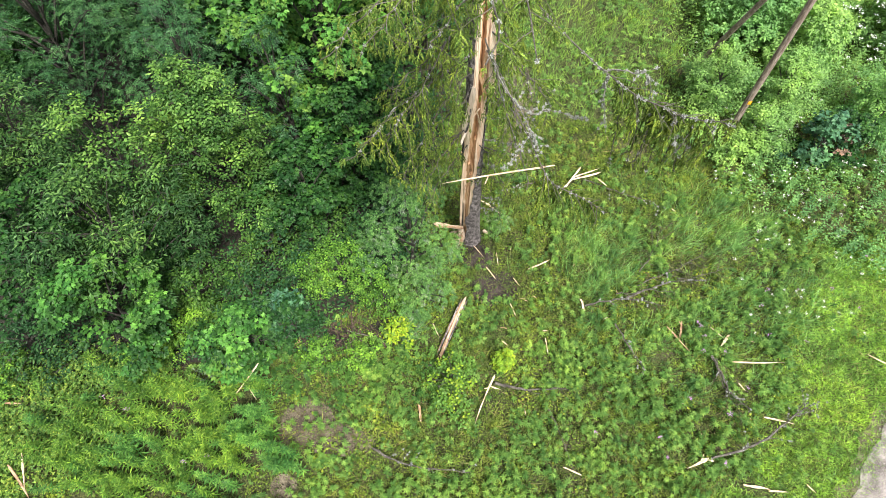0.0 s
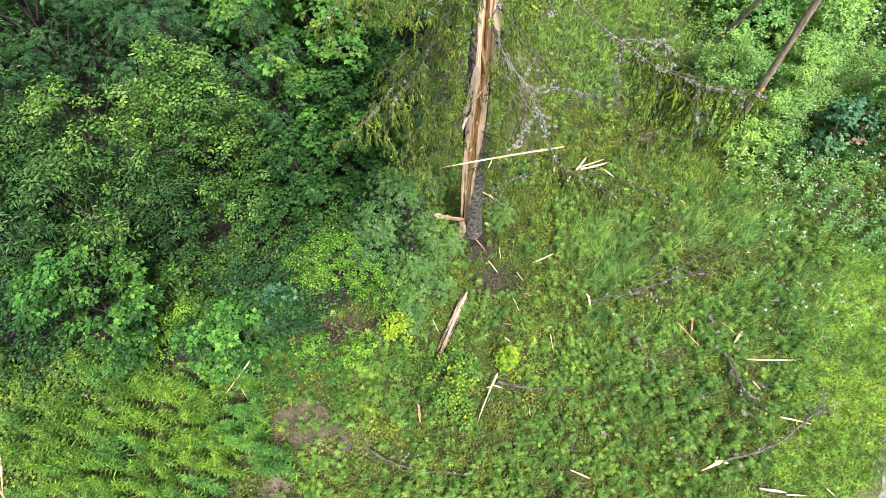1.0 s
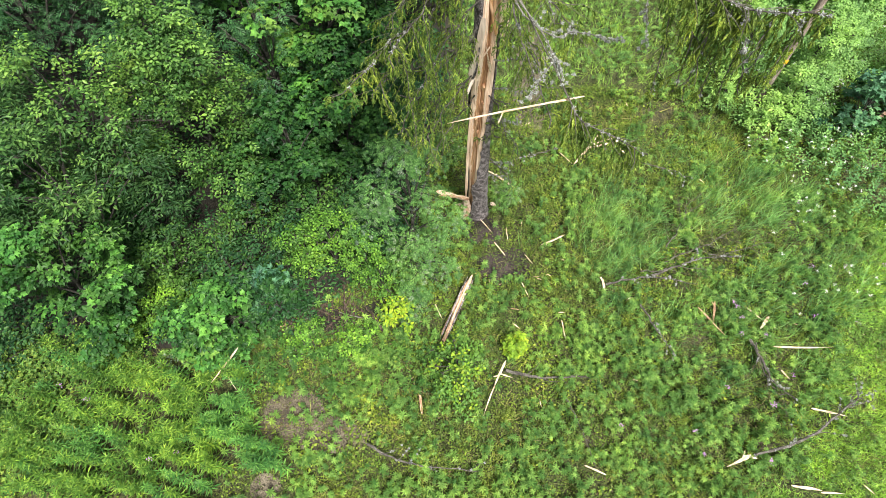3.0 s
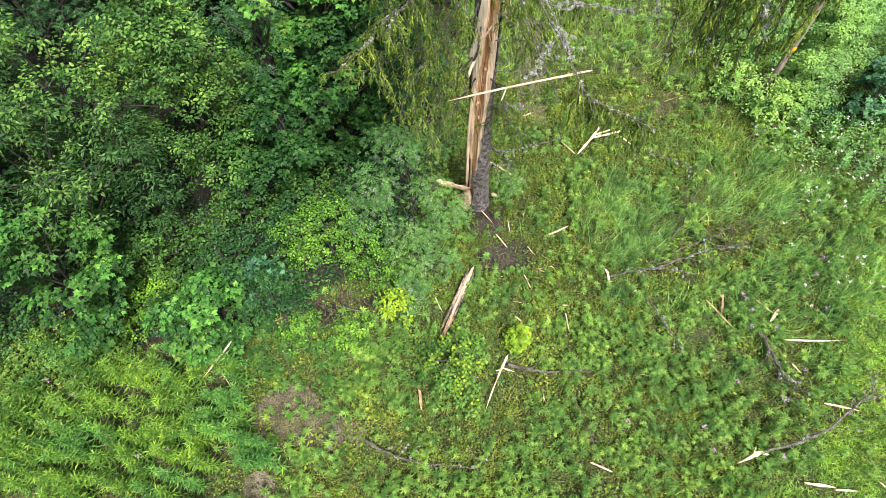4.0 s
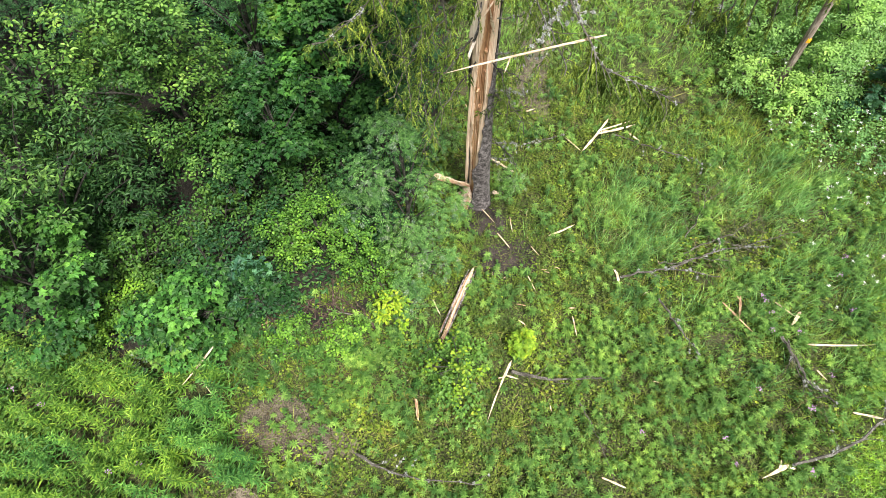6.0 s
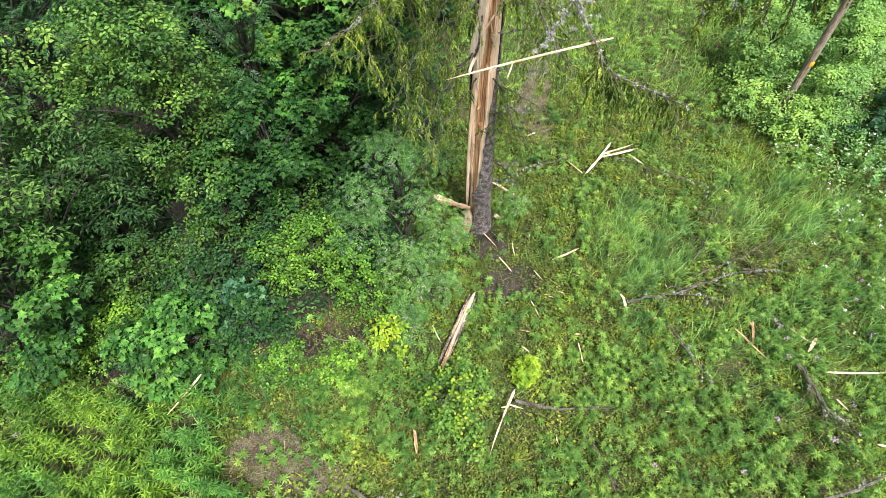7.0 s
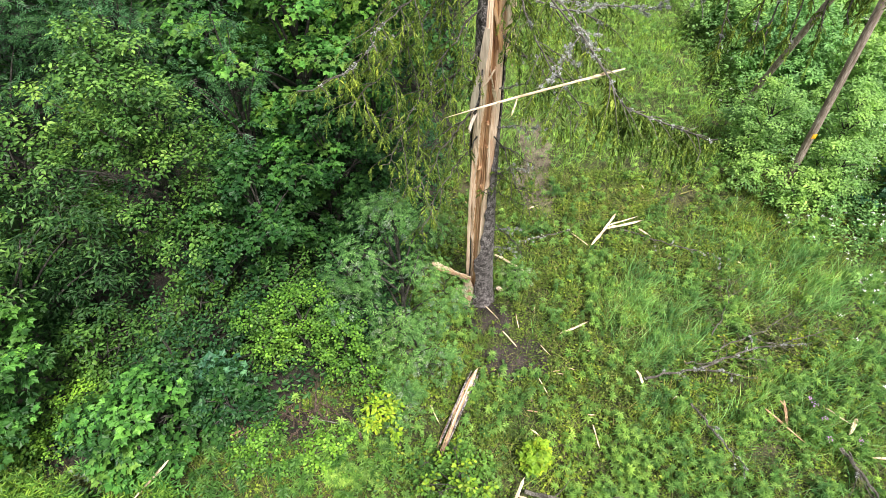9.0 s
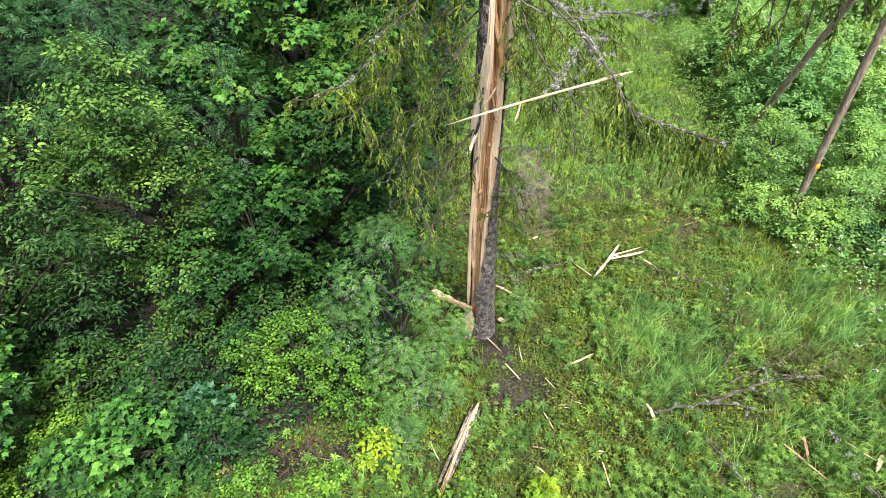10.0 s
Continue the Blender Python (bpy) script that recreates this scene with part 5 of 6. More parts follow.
# the long splinter caught in the limbs in front of the trunk
bar_a, bar_b = np.array((-0.03, 3.96, 4.44)), np.array((1.25, 3.90, 4.88))
bar = thing("wood_splinter", *bar_a, "very long thin pale splinter caught on a lichen-covered spruce limb", "splinter", "splinters strewn round the spruce")
part("shaft", sliver(bar_b - bar_a, np.zeros(3), 0.0165, 0.7, 0.012, 0, 61, 18, (0.6, 0.0), (0, -1, 0.4), 0.15), M_WOODPALE, bar)
for i, (u, dx, dz, w) in enumerate([(0.84, 0.1, 0.045, 0.02), (0.78, 0.12, 0.04, 0.016), (0.42, -0.03, -0.14, 0.014), (0.3, 0.03, 0.03, 0.012)]):
    s = (bar_b - bar_a) * u
    part("sliver", sliver(s, s + (dx, -0.02, dz), w, 0.5, 0.05, 0, 70 + i, 6, (0.8, 0.1), (0, -1, 0.4)), M_WOODPALE, bar)

# ---- meadow and undergrowth ----
LINES = np.array(LYING)


def free(x, y):
    """True where no fallen wood lies."""
    ok = np.ones(len(x), bool)
    for ax, ay, bx, by, w in LINES:
        dx, dy = bx - ax, by - ay
        t = np.clip(((x - ax) * dx + (y - ay) * dy) / (dx * dx + dy * dy), 0, 1)
        ok &= np.hypot(x - ax - t * dx, y - ay - t * dy) > w
    return ok


def wood_edge(y):
    return np.interp(y, [2.5, 3.0, 3.6, 4.5, 6, 8, 12, 24], [-8, -5.0, -2.7, -1.2, -0.6, 0.0, 0.3, 1.0])


def in_wood(x, y):
    return step(wood_edge(y) - x, -0.15, 0.25)


def sown(x0, x1, y0, y1, per_m2, weight, seed, avoid=True, tufts=True, verge=0.5):
    rng = np.random.default_rng(seed)
    n = int((x1 - x0) * (y1 - y0) * per_m2)
    x, y = rng.uniform(x0, x1, n), rng.uniform(y0, y1, n)
    w = weight(x, y) * (1 - 0.72 * soil(x, y)) * (1 - step(road_in(x, y) + 0.5 * (vnoise(x, y, 0.3, 79) - 0.5), -verge, 0.1))
    if tufts:
        w = w * (0.1 + 0.9 * step(vnoise(x, y, 0.13, seed), 0.38, 0.6))
    ok = (rng.random(n) < w) & (np.hypot(x - 0.49, y - 5.88) > 0.24)
    if avoid:
        ok[ok] = free(x[ok], y[ok])
    return np.stack([x[ok], y[ok], rise(x[ok], y[ok])], 1), rng


def herbs(P, rng, T, k, h, size, spread=0.05, climb=0.35, lean=0.15, top=False, bend=(0, 0)):
    """k leaves a plant, up its stem; h, size: (least, most). top: a rosette of leaves crowns it."""
    n = len(P)
    clump = vnoise(P[:, 0], P[:, 1], 0.17, 77)
    H = h[0] + (h[1] - h[0]) * np.clip(0.25 + 0.75 * rng.random(n), 0, 1) * (0.2 + 1.25 * clump)
    tilt = rng.standard_normal((n, 2)) * lean + bend
    u = (np.arange(k) + rng.random((n, k))) / k
    u = u ** (0.6 if top else 0.8)
    a = np.arange(k) * 2.4 + rng.random((n, 1)) * 6.28
    z = H[:, None] * u
    s = spread * (0.4 + rng.random((n, k)))
    pos = P[:, None] + np.stack([np.cos(a) * s + tilt[:, :1] * z, np.sin(a) * s + tilt[:, 1:] * z, z], -1)
    e = climb * (rng.random((n, k)) * 1.2 - 0.2) + (0.45 * u**3 if top else 0)
    X = np.stack([np.cos(a) * np.cos(e), np.sin(a) * np.cos(e), np.sin(e)], -1)
    Z = UP + rng.standard_normal(X.shape) * 0.45
    sz = (size[0] + (size[1] - size[0]) * rng.random((n, k))) * (1.1 - 0.45 * u)
    return placed(T, pos.reshape(-1, 3), X.reshape(-1, 3), Z.reshape(-1, 3), sz.ravel())


def rosettes(P, rng, T, h, size, lower=1, lean=0.12):
    """Stems crowned by a whorl of leaves, with broader whorls below it."""
    n = len(P)
    clump = vnoise(P[:, 0], P[:, 1], 0.23, 77)
    H = h[0] + (h[1] - h[0]) * (0.2 + 0.8 * rng.random(n)) * (0.25 + 1.1 * clump)
    tilt = np.concatenate([rng.standard_normal((n, 2)) * lean, np.ones((n, 1))], 1)
    base = size[0] + (size[1] - size[0]) * rng.random(n)
    out = []
    for k in range(lower + 1):
        a = rng.random(n) * 6.28
        off = np.stack([np.cos(a), np.sin(a), 0 * a], 1) * (base * (0.25 if k else 0.0) * (0.3 + rng.random(n)))[:, None]
        pos = P + tilt * (H * (1 - 0.3 * k * (0.7 + 0.6 * rng.random(n))))[:, None] + off
        Z = tilt + rng.standard_normal((n, 3)) * 0.18
        X = np.stack([np.cos(a), np.sin(a), 0.1 * rng.standard_normal(n)], 1)
        out.append(placed(T, pos, X - Z * ((X * Z).sum(1) / (Z * Z).sum(1))[:, None], Z, base * (1 + 0.12 * k)))
    return joined(out)


def blades(P, rng, tuft, length, wind=(0, 0), sway=0.35, scatter=0.04, wide=1.0):
    n = len(P) * tuft
    pos = np.repeat(P, tuft, 0) + np.concatenate([rng.standard_normal((n, 2)) * scatter, np.zeros((n, 1))], 1)
    a = rng.random(n) * 6.28
    Z = np.stack([rng.standard_normal(n) * sway + wind[0], rng.standard_normal(n) * sway + wind[1], np.ones(n)], 1)
    X = np.stack([np.cos(a) + 2 * wind[0], np.sin(a) + 2 * wind[1], np.zeros(n)], 1)
    return placed((BLADE[0] * (1, wide, 1), BLADE[1]), pos, X - Z * (X * Z).sum(1, keepdims=True) / (Z * Z).sum(1, keepdims=True), Z, length[0] + (length[1] - length[0]) * rng.random(n))


def fireweed_zone(x, y):
    return np.maximum(spot(x, y, -4.6, 1.7, 2.0, 1.25, 0.2), spot(x, y, -3.2, 1.3, 0.9, 0.9, 0.2))


def rose_zone(x, y):
    return np.maximum(spot(x, y, -7.0, 2.0, 1.3, 1.3), spot(x, y, -6.0, 3.0, 1.3, 0.45))


def vetch_zone(x, y):
    return np.clip(np.maximum(spot(x, y, 3.9, 2.5, 2.0, 1.5), 0.9 * spot(x, y, 2.6, 2.0, 1.3, 1.0)) + 0.4 * spot(x, y, 0.5, 2.4, 2.8, 1.7), 0, 1)


def lush_zone(x, y):
    return np.max([spot(x, y, 3.1, 5.5, 0.7, 0.9), spot(x, y, 5.6, 6.2, 1.0, 0.75), 0.5 * spot(x, y, 4.5, 3.9, 1.0, 0.6), 0.4 * spot(x, y, 6.2, 4.6, 1.0, 0.6)], axis=0)


def berry_zone(x, y):
    return np.max([spot(x, y, 2.1, 6.9, 1.5, 2.3), spot(x, y, 1.9, 4.4, 0.8, 0.9), 0.8 * spot(x, y, 4.1, 6.4, 0.7, 0.9), 0.6 * spot(x, y, 1.0, 1.7, 2.2, 0.9), spot(x, y, 0.7, 3.6, 0.6, 0.45)], axis=0)


def nettle_zone(x, y):
    return step(x - np.interp(y, [3, 5, 6, 7.5, 9, 12, 20, 24], [12, 8.2, 6.7, 6.0, 5.5, 6.1, 7.3, 8.0]), -0.5, 0.4)


def lawn_zone(x, y):
    return step(x - np.interp(y, [0, 1.15, 1.8, 2.9, 4, 5.5], [3.5, 4.4, 5.1, 6.0, 6.4, 7.4]), -0.5, 0.5) * (1 - step(y, 5.2, 6.2))


def open_ground(x, y):
    gaps = 1 - 0.55 * step(vnoise(x, y, 0.27, 90), 0.52, 0.72) * (0.4 + 0.6 * step(3.2 - x, 0, 1.5))
    return gaps * (1 - in_wood(x, y)) * (1 - 0.8 * fireweed_zone(x, y)) * (1 - 0.9 * rose_zone(x, y))


NEAR, WIDE = (-8, 10, -0.5, 9.0), (-1, 15, 9.0, 23)
P, r = sown(*NEAR, 250, lambda x, y: open_ground(x, y) * (0.08 + 0.92 * step(vnoise(x, y, 0.45, 51), 0.3, 0.75)) * (1 - 0.5 * lush_zone(x, y)) * (1 - 0.95 * lawn_zone(x, y)) * (1 - 0.6 * nettle_zone(x, y)) * (1 - 0.6 * vetch_zone(x, y)), 701)
stuff("meadow_herbs", herbs(P, r, ROUND, 7, (0.05, 0.26), (0.028, 0.075), 0.05), M_HERB, "low green meadow herbs covering the soil", "herbs")
P, r = sown(*NEAR, 250, lambda x, y: open_ground(x, y) * (0.1 + 0.9 * step(vnoise(x, y, 0.6, 52), 0.3, 0.7)) * (1 - 0.7 * lush_zone(x, y)) * (1 - 0.95 * lawn_zone(x, y)), 702)
stuff("leafy_herbs", rosettes(P, r, STAR, (0.05, 0.34), (0.028, 0.078)), M_VETCH, "dark green narrow-leaved herbs among the grass", "herbs")
P, r = sown(*NEAR, 100, lambda x, y: vetch_zone(x, y) * (0.4 + 0.6 * vnoise(x, y, 0.4, 53)), 703)
stuff("lupin_leaves", herbs(P, r, PALM, 6, (0.1, 0.36), (0.085, 0.14), 0.06, 0.3), M_VETCH, "dense dark green palmate leaves of meadow plants", "herbs")
P, r = sown(*NEAR, 560, lambda x, y: berry_zone(x, y) * open_ground(x, y) * (0.3 + 0.7 * vnoise(x, y, 0.35, 54)), 704)
stuff("bilberry_shrubs", herbs(P, r, ROUND, 10, (0.06, 0.28), (0.024, 0.05), 0.05, 0.5), M_BERRY, "yellow-green bilberry undershrubs with tiny leaves", "shrubs")
P, r = sown(*NEAR, 230, lambda x, y: open_ground(x, y) * (0.35 + 0.65 * step(vnoise(x, y, 0.7, 55), 0.25, 0.75)) * (1 - 0.5 * nettle_zone(x, y)) * (1 - 0.85 * lawn_zone(x, y)), 705)
stuff("meadow_grass", blades(P, r, 7, (0.12, 0.32), (0.12, 0.0), 0.55, 0.04, 0.85), M_GRASS, "fine green meadow grass", "grass")
P, r = sown(*NEAR, 280, lambda x, y: np.clip(0.7 * lush_zone(x, y) + 0.12 * spot(x, y, 4.8, 5.2, 3.0, 2.4), 0, 1) * (0.3 + 0.7 * vnoise(x, y, 0.4, 56)), 706)
stuff("tall_grass", blades(P, r, 13, (0.2, 0.46), (0.25, 0.05), 0.5, 0.05, 0.7), M_GRASS_BLUE, "tall lush grass bent over in tufts", "grass")
P, r = sown(4, 10, -0.5, 7, 950, lambda x, y: lawn_zone(x, y), 707, True, False, 0.02)
stuff("short_grass", blades(P, r, 4, (0.06, 0.13), (0, 0), 0.75, 0.06, 2.5), M_GRASS_LIGHT, "short trodden grass beside the road", "grass")
P, r = sown(4, 10, -0.5, 7, 160, lambda x, y: lawn_zone(x, y) * (0.2 + 0.8 * vnoise(x, y, 0.5, 57)), 708, True, False, 0.25)
stuff("clover_leaves", herbs(P, r, TRIPLE, 6, (0.03, 0.1), (0.035, 0.055), 0.05), M_VETCH, "low clover in the short grass", "herbs")
for seed, mat, share in ((709, M_FIRE, 0), (728, M_FIRE_BLUE, 1)):
    P, r = sown(*NEAR, 34, lambda x, y: fireweed_zone(x, y) * (0.45 + 0.55 * step(vnoise(x, y, 0.3, 58), 0.3, 0.5)) * np.abs(1 - share - step(vnoise(x, y, 0.55, 68) + 0.25 * spot(x, y, -2.9, 1.5, 0.7, 1.0), 0.46, 0.62)), seed, True, False)
    stuff("fireweed_stand", herbs(P, r, LANCE, 72, (0.45, 0.95), (0.09, 0.15), 0.006, 0.4, 0.16, True, (-0.2, -0.06)), mat, "dense stand of bright green narrow-leaved fireweed", "herbs")
P, r = sown(*NEAR, 210, lambda x, y: rose_zone(x, y) * (0.4 + 0.6 * vnoise(x, y, 0.3, 59)), 710, True, False)
stuff("bramble_leaves", herbs(P, r, TRIPLE, 10, (0.2, 0.6), (0.06, 0.1), 0.1, 0.4), M_ROSE, "tangled brambles with yellowing round leaves", "shrubs")
P, r = sown(3.5, 12, 3, 9, 60, lambda x, y: nettle_zone(x, y) * (0.45 + 0.55 * vnoise(x, y, 0.6, 60)) * (1 - 0.8 * lush_zone(x, y)), 711)
stuff("tall_herbs", herbs(P, r, OVAL, 22, (0.3, 0.8), (0.045, 0.08), 0.02, 0.45, 0.12, True), M_ELDER_DEEP, "tall fresh green herbs with pointed leaves", "herbs")
P, r = sown(*WIDE, 60, lambda x, y: nettle_zone(x, y) * (0.4 + 0.6 * vnoise(x, y, 0.9, 61)), 712, True, False)
stuff("tall_herbs", herbs(P, r, LEAFLET, 19, (0.25, 0.75), (0.06, 0.095), 0.03, 0.45, 0.12, True), M_ELDER, "tall fresh green herbs round the poles", "herbs")
P, r = sown(*WIDE, 60, lambda x, y: (1 - in_wood(x, y)) * (0.35 + 0.65 * vnoise(x, y, 0.9, 62)), 713, False, False)
stuff("meadow_grass", blades(P, r, 9, (0.2, 0.42), (0.08, 0.02), 0.5, 0.09, 0.9), M_GRASS_CLEAR, "long pale green grass of the clearing", "grass")
P, r = sown(*WIDE, 75, lambda x, y: (1 - in_wood(x, y)) * (0.2 + 0.8 * vnoise(x, y, 0.7, 63)), 714, False, False)
stuff("meadow_herbs", rosettes(P, r, PALM, (0.15, 0.4), (0.08, 0.13), 0), M_VETCH, "green herbs of the clearing", "herbs")
# the meadow goes on behind, thinner farther off
P, r = sown(-8, 10, -3.0, -0.5, 170, lambda x, y: step(y, -3.0, -0.6) * (0.35 + 0.65 * vnoise(x, y, 0.7, 55)), 743, False)
stuff("meadow_grass", blades(P, r, 6, (0.12, 0.32), (0.12, 0.0), 0.55), M_GRASS, "fine green grass of the meadow edge", "grass")
P, r = sown(-8, 10, -3.0, -0.5, 190, lambda x, y: step(y, -3.0, -0.6) * (0.2 + 0.8 * vnoise(x, y, 0.45, 51)), 744, False)
stuff("meadow_herbs", herbs(P, r, ROUND, 7, (0.05, 0.26), (0.028, 0.075), 0.05), M_HERB, "low green herbs of the meadow edge", "herbs")
# sparse cover to the sides and behind, where the clearing goes on
for band, seed in (((-10, 13, -8, -0.5), 740), ((10, 17, -2, 9), 741), ((-13, -8, -3, 2.6), 742)):
    P, r = sown(*band, 28, lambda x, y: 0.4 + 0.6 * vnoise(x, y, 0.7, 55), seed, False)
    stuff("meadow_grass", blades(P, r, 4, (0.2, 0.5), (0.05, 0.0), 0.5, 0.1, 3.0), M_GRASS, "green meadow grass of the clearing", "grass")
    P, r = sown(*band, 22, lambda x, y: 0.2 + 0.8 * vnoise(x, y, 0.5, 51), seed + 5, False)
    stuff("meadow_herbs", herbs(P, r, ROUND, 6, (0.05, 0.24), (0.07, 0.13), 0.1), M_HERB, "low green herbs of the clearing", "herbs")
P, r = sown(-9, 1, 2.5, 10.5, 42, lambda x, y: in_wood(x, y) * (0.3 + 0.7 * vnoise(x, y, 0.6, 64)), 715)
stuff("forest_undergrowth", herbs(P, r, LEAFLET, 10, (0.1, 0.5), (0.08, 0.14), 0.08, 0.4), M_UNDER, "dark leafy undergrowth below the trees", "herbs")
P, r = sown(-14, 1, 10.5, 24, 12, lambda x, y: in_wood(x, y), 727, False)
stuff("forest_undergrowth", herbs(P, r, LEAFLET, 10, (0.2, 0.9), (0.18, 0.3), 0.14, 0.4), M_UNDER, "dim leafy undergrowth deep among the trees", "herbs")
P, r = sown(-3.5, 1, 2.3, 9.5, 90, lambda x, y: np.max([in_wood(x, y), 0.3 * spot(x, y, -1.7, 3.9, 1.4, 0.7), 0.8 * spot(x, y, -1.6, 2.95, 1.6, 0.55)], axis=0) * (0.15 + 0.85 * vnoise(x, y, 0.4, 67)), 724)
stuff("forest_undergrowth", herbs(P, r, LEAFLET, 9, (0.08, 0.4), (0.05, 0.09), 0.07, 0.4), M_CHERRY_LOW, "fresh green seedlings at the wood edge", "herbs")
P, r = sown(-3.4, -0.4, 2.3, 4.0, 120, lambda x, y: spot(x, y, -1.9, 3.05, 1.2, 0.55) * (0.35 + 0.65 * vnoise(x, y, 0.3, 70)), 732)
stuff("wood_edge_herbs", rosettes(P, r, STAR, (0.12, 0.42), (0.045, 0.1)), M_CHERRY_LOW, "dense mid-green star-leaved herbs between brushwood and bare earth", "herbs")
P, r = sown(-5.6, -2.6, 2.6, 3.7, 16, lambda x, y: spot(x, y, -4.3, 3.15, 1.3, 0.35), 723)
stuff("raspberry_leaves", herbs(P, r, TRIPLE, 9, (0.2, 0.5), (0.05, 0.09), 0.1, 0.5), M_SILVER, "raspberry canes turning up silvery leaf undersides", "shrubs")
P, r = sown(*NEAR, 210, lambda x, y: open_ground(x, y) * (0.1 + 0.9 * vnoise(x, y, 0.5, 65)) * np.clip(0.45 + 0.55 * berry_zone(x, y) + spot(x, y, 4.2, 4.9, 1.2, 0.5) + spot(x, y, 0.3, 1.9, 2.2, 0.8), 0, 1), 716)
stuff("dry_grass", blades(P, r, 4, (0.12, 0.34), (0, 0), 0.9), M_GRASS_DRY, "straw-coloured dry grass stalks among the green", "grass")

P, r = sown(-3.2, 7.4, 0.5, 8, 230, lambda x, y: (1 - in_wood(x, y)) * (1 - lawn_zone(x, y)), 726, False, False)
stuff("meadow_herbs", herbs(P, r, ROUND, 4, (0.02, 0.09), (0.022, 0.045), 0.07), M_CREEP, "tiny creeping leaves close to the soil", "herbs")


def flower_heads(P, rng, h, size, petals, flat):
    n = len(P)
    c = P + np.stack([rng.standard_normal(n) * 0.03, rng.standard_normal(n) * 0.03, h[0] + (h[1] - h[0]) * rng.random(n)], 1)
    pos = np.repeat(c, petals, 0) + rng.standard_normal((n * petals, 3)) * (size, size, size * flat)
    return placed(ROUND, pos, rng.standard_normal(pos.shape) * (1, 1, 0.4), UP + rng.standard_normal(pos.shape) * 0.4, size * (0.6 + 0.6 * rng.random(len(pos))))


P, r = sown(5.4, 13, 3.6, 13.5, 8, lambda x, y: (nettle_zone(x, y) + 0.4 * lawn_zone(x, y)) * step(vnoise(x, y, 1.1, 66), 0.35, 0.75), 717, True, False)
stuff("white_flowers", flower_heads(P, r, (0.55, 0.8), 0.0155, 14, 0.3), M_WHITE, "flat white flower heads above the tall herbs", "flowers")
P, r = sown(5.2, 8.8, 3.6, 7.6, 14, lambda x, y: (1 - 0.7 * lush_zone(x, y)) * step(vnoise(x, y, 0.7, 69), 0.42, 0.6), 729, True, False)
stuff("white_flowers", flower_heads(P, r, (0.42, 0.62), 0.0145, 14, 0.4), M_WHITE, "small round white flower heads over the meadow", "flowers")
P, r = sown(5.6, 8.0, 3.2, 6.2, 1.6, lambda x, y: 1 - 0.5 * lush_zone(x, y), 731, True, False)
stuff("purple_flowers", flower_heads(P, r, (0.38, 0.5), 0.018, 14, 0.8), M_PURPLE, "purple flower heads beside the tall grass", "flowers")
P, r = sown(8.8, 14, 9.8, 15, 14, lambda x, y: 0.9 + 0 * x, 718, False, False)
stuff("white_flowers", flower_heads(P, r, (0.9, 1.7), 0.03, 14, 0.3), M_WHITE, "thick drift of white flower heads by the poles", "flowers")
P, r = sown(2.5, 7.5, 1.2, 5.6, 2.2, lambda x, y: np.maximum(vetch_zone(x, y), 0.5 * lush_zone(x, y)), 719)
stuff("purple_flowers", flower_heads(P, r, (0.3, 0.4), 0.02, 14, 0.8), M_PURPLE, "small purple vetch flowers among the leaves", "flowers")
P, r = sown(-6, -2, 0.8, 3.0, 0.9, fireweed_zone, 720)
stuff("purple_flowers", flower_heads(P, r, (0.62, 0.72), 0.02, 12, 0.8), M_PURPLE, "small purple flowers on the fireweed", "flowers")

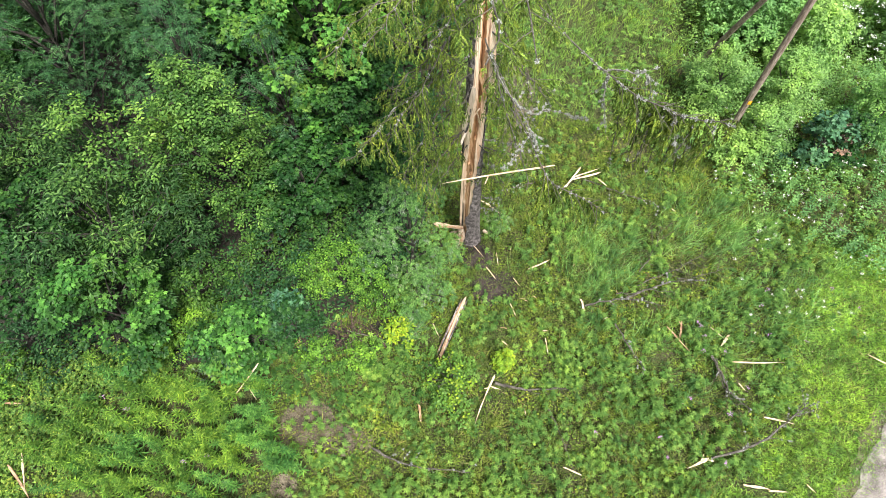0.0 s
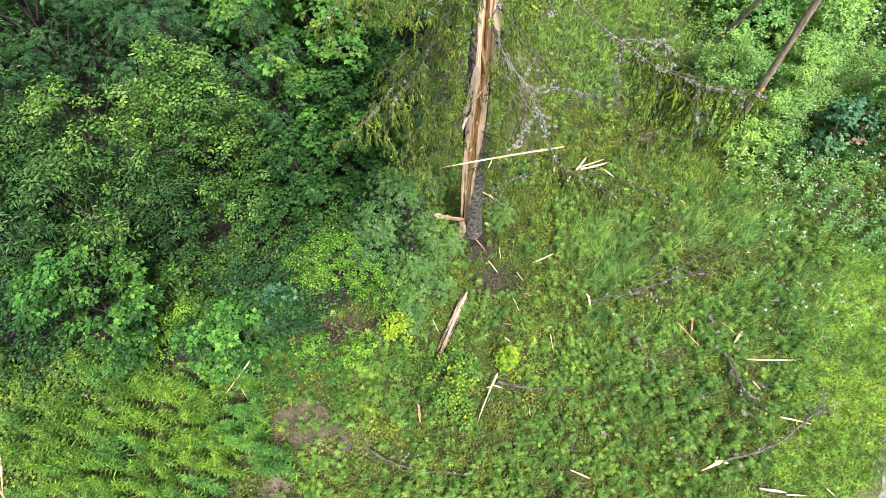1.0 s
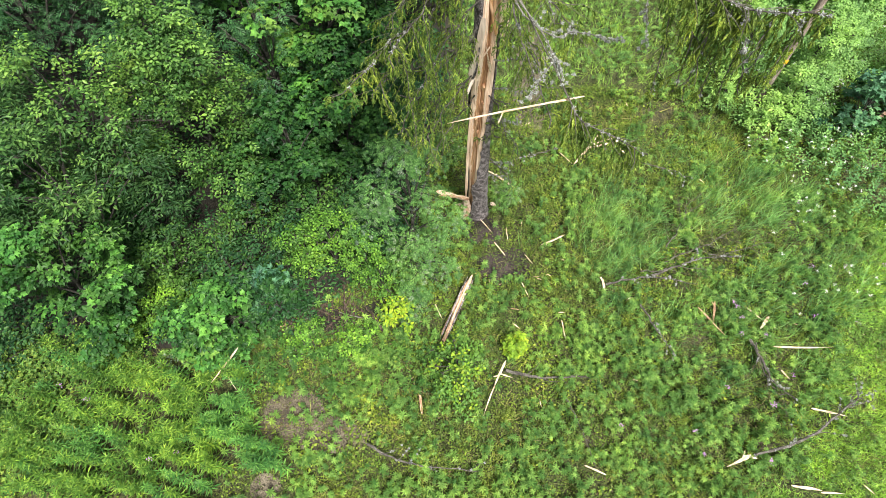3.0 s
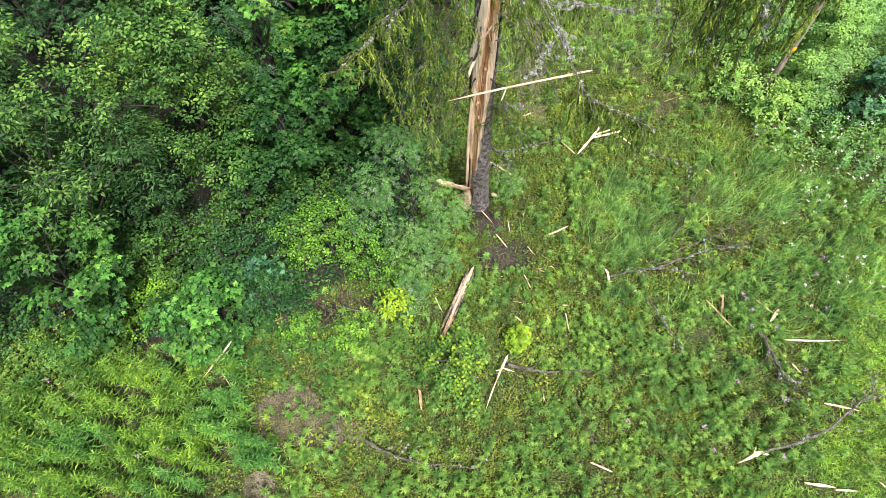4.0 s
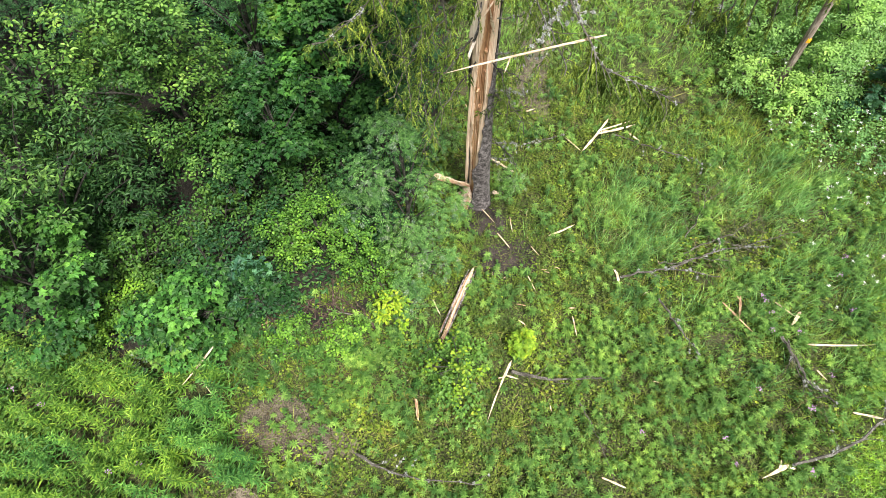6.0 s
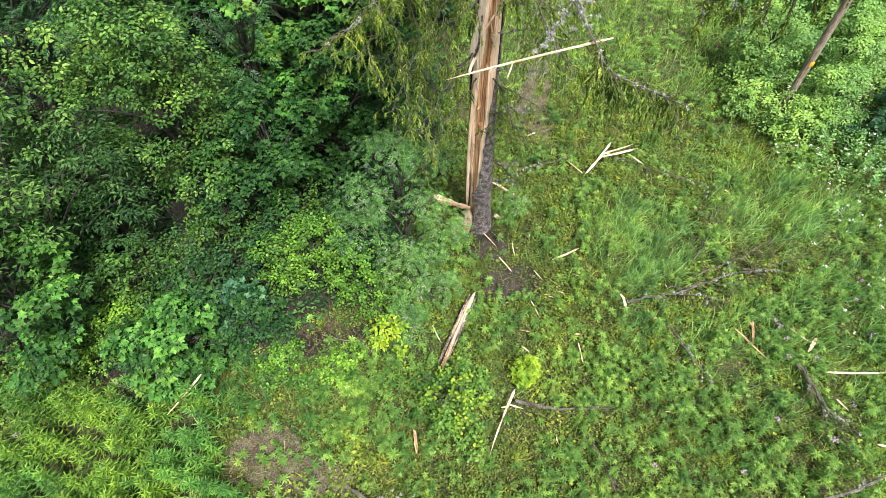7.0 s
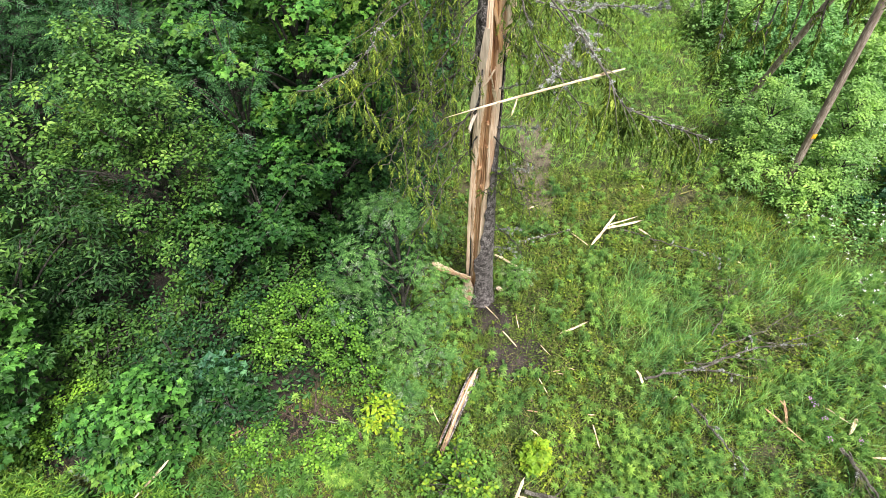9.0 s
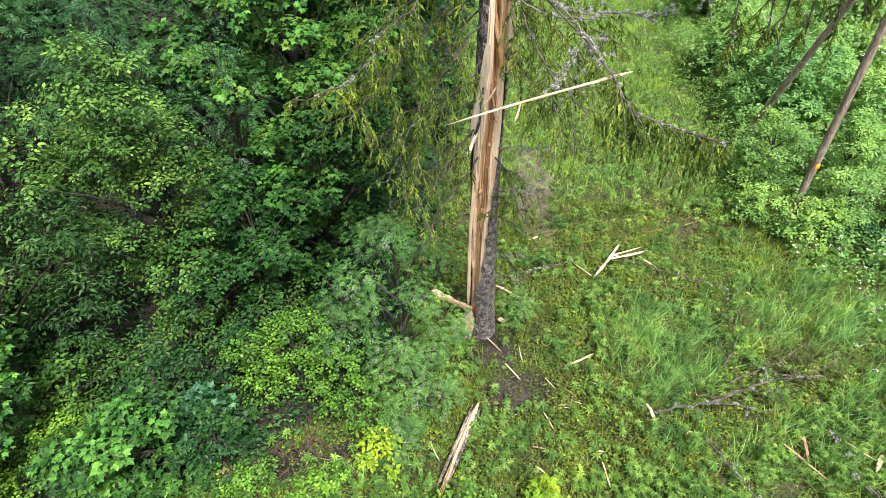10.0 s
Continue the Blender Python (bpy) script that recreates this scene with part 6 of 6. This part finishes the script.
# old leaves on the bare soil and under the trees
rng = np.random.default_rng(725)
x, y = rng.uniform(-7, 3, 60000), rng.uniform(0.8, 10, 60000)
ok = rng.random(60000) < 0.14 * (1 - in_wood(x, y)) + np.maximum(soil(x, y) * np.where(y > 3.3, 0.14, 0.5), 0.03 * in_wood(x, y))
P = np.stack([x[ok], y[ok], rise(x[ok], y[ok]) + 0.015 + 0.03 * rng.random(ok.sum())], 1)
stuff("leaf_litter", placed(LEAFLET, P, rng.standard_normal(P.shape) * (1, 1, 0.3), UP + 0.5 * rng.standard_normal(P.shape), 0.02 + 0.05 * rng.random(len(P)) ** 2), M_LITTER, "brown old leaves and twig bits on the earth", "litter")
# chips and straw strewn round the trunk
P, r = sown(-1, 7, 0.8, 9, 5, lambda x, y: 0.25 + 0.75 * spot(x, y, 0.9, 5.2, 1.2, 1.4), 721)
n = len(P)
a = r.random(n) * 6.28
stuff("wood_chips", placed((LANCE[0] * (1, 0.7, 1) + (0, 0, 0.02), LANCE[1]), P + (0, 0, 0.12), np.stack([np.cos(a), np.sin(a), 0.1 * r.standard_normal(n)], 1), UP + 0.3 * r.standard_normal((n, 3)), 0.04 + 0.12 * r.random(n) ** 2),
      M_WOODPALE, "small pale chips of torn wood strewn about", "chips")
# pebbles on the road edge
rng = np.random.default_rng(722)
x, y = rng.uniform(5.8, 9, 5000), rng.uniform(-0.5, 4, 5000)
ok = road_in(x, y) > -0.1
x, y = x[ok], y[ok]
PEB = fan([(-1, 0, 0), (-0.3, 0.8, 0), (0.7, 0.6, 0), (1, -0.2, 0), (0.2, -0.8, 0)], (0, 0, 0.8))
stuff("pebbles", placed(PEB, np.stack([x, y, rise(x, y) * 0.4 + 0.035], 1), rng.standard_normal((len(x), 3)) * (1, 1, 0), np.tile(UP, (len(x), 1)), 0.006 + 0.016 * rng.random(len(x)) ** 3), M_STONE, "loose grey pebbles on the gravel", "gravel")
# red young leaves on the dull maple
dull = [o for o in scene.objects if o.name.startswith("maple_tree") and abs(o.location.x - 7.75) < 0.01][0]
for i, (dx, dy, dz) in enumerate([(0.33, -0.1, 1.05), (0.36, 0.1, 1.2), (0.25, -0.3, 0.9), (0.4, -0.25, 0.8)]):
    rr = np.random.default_rng(730 + i)
    part("red_shoot", placed(MAPLE, rr.standard_normal((7, 3)) * (0.07, 0.04, 0.03) + (dx, dy, dz), rr.standard_normal((7, 3)) * (1, 1, 0.3), UP + rr.standard_normal((7, 3)) * 0.4, 0.07 + 0.03 * rr.random(7)), M_RED, dull, "reddish young leaves", kind="stuff")
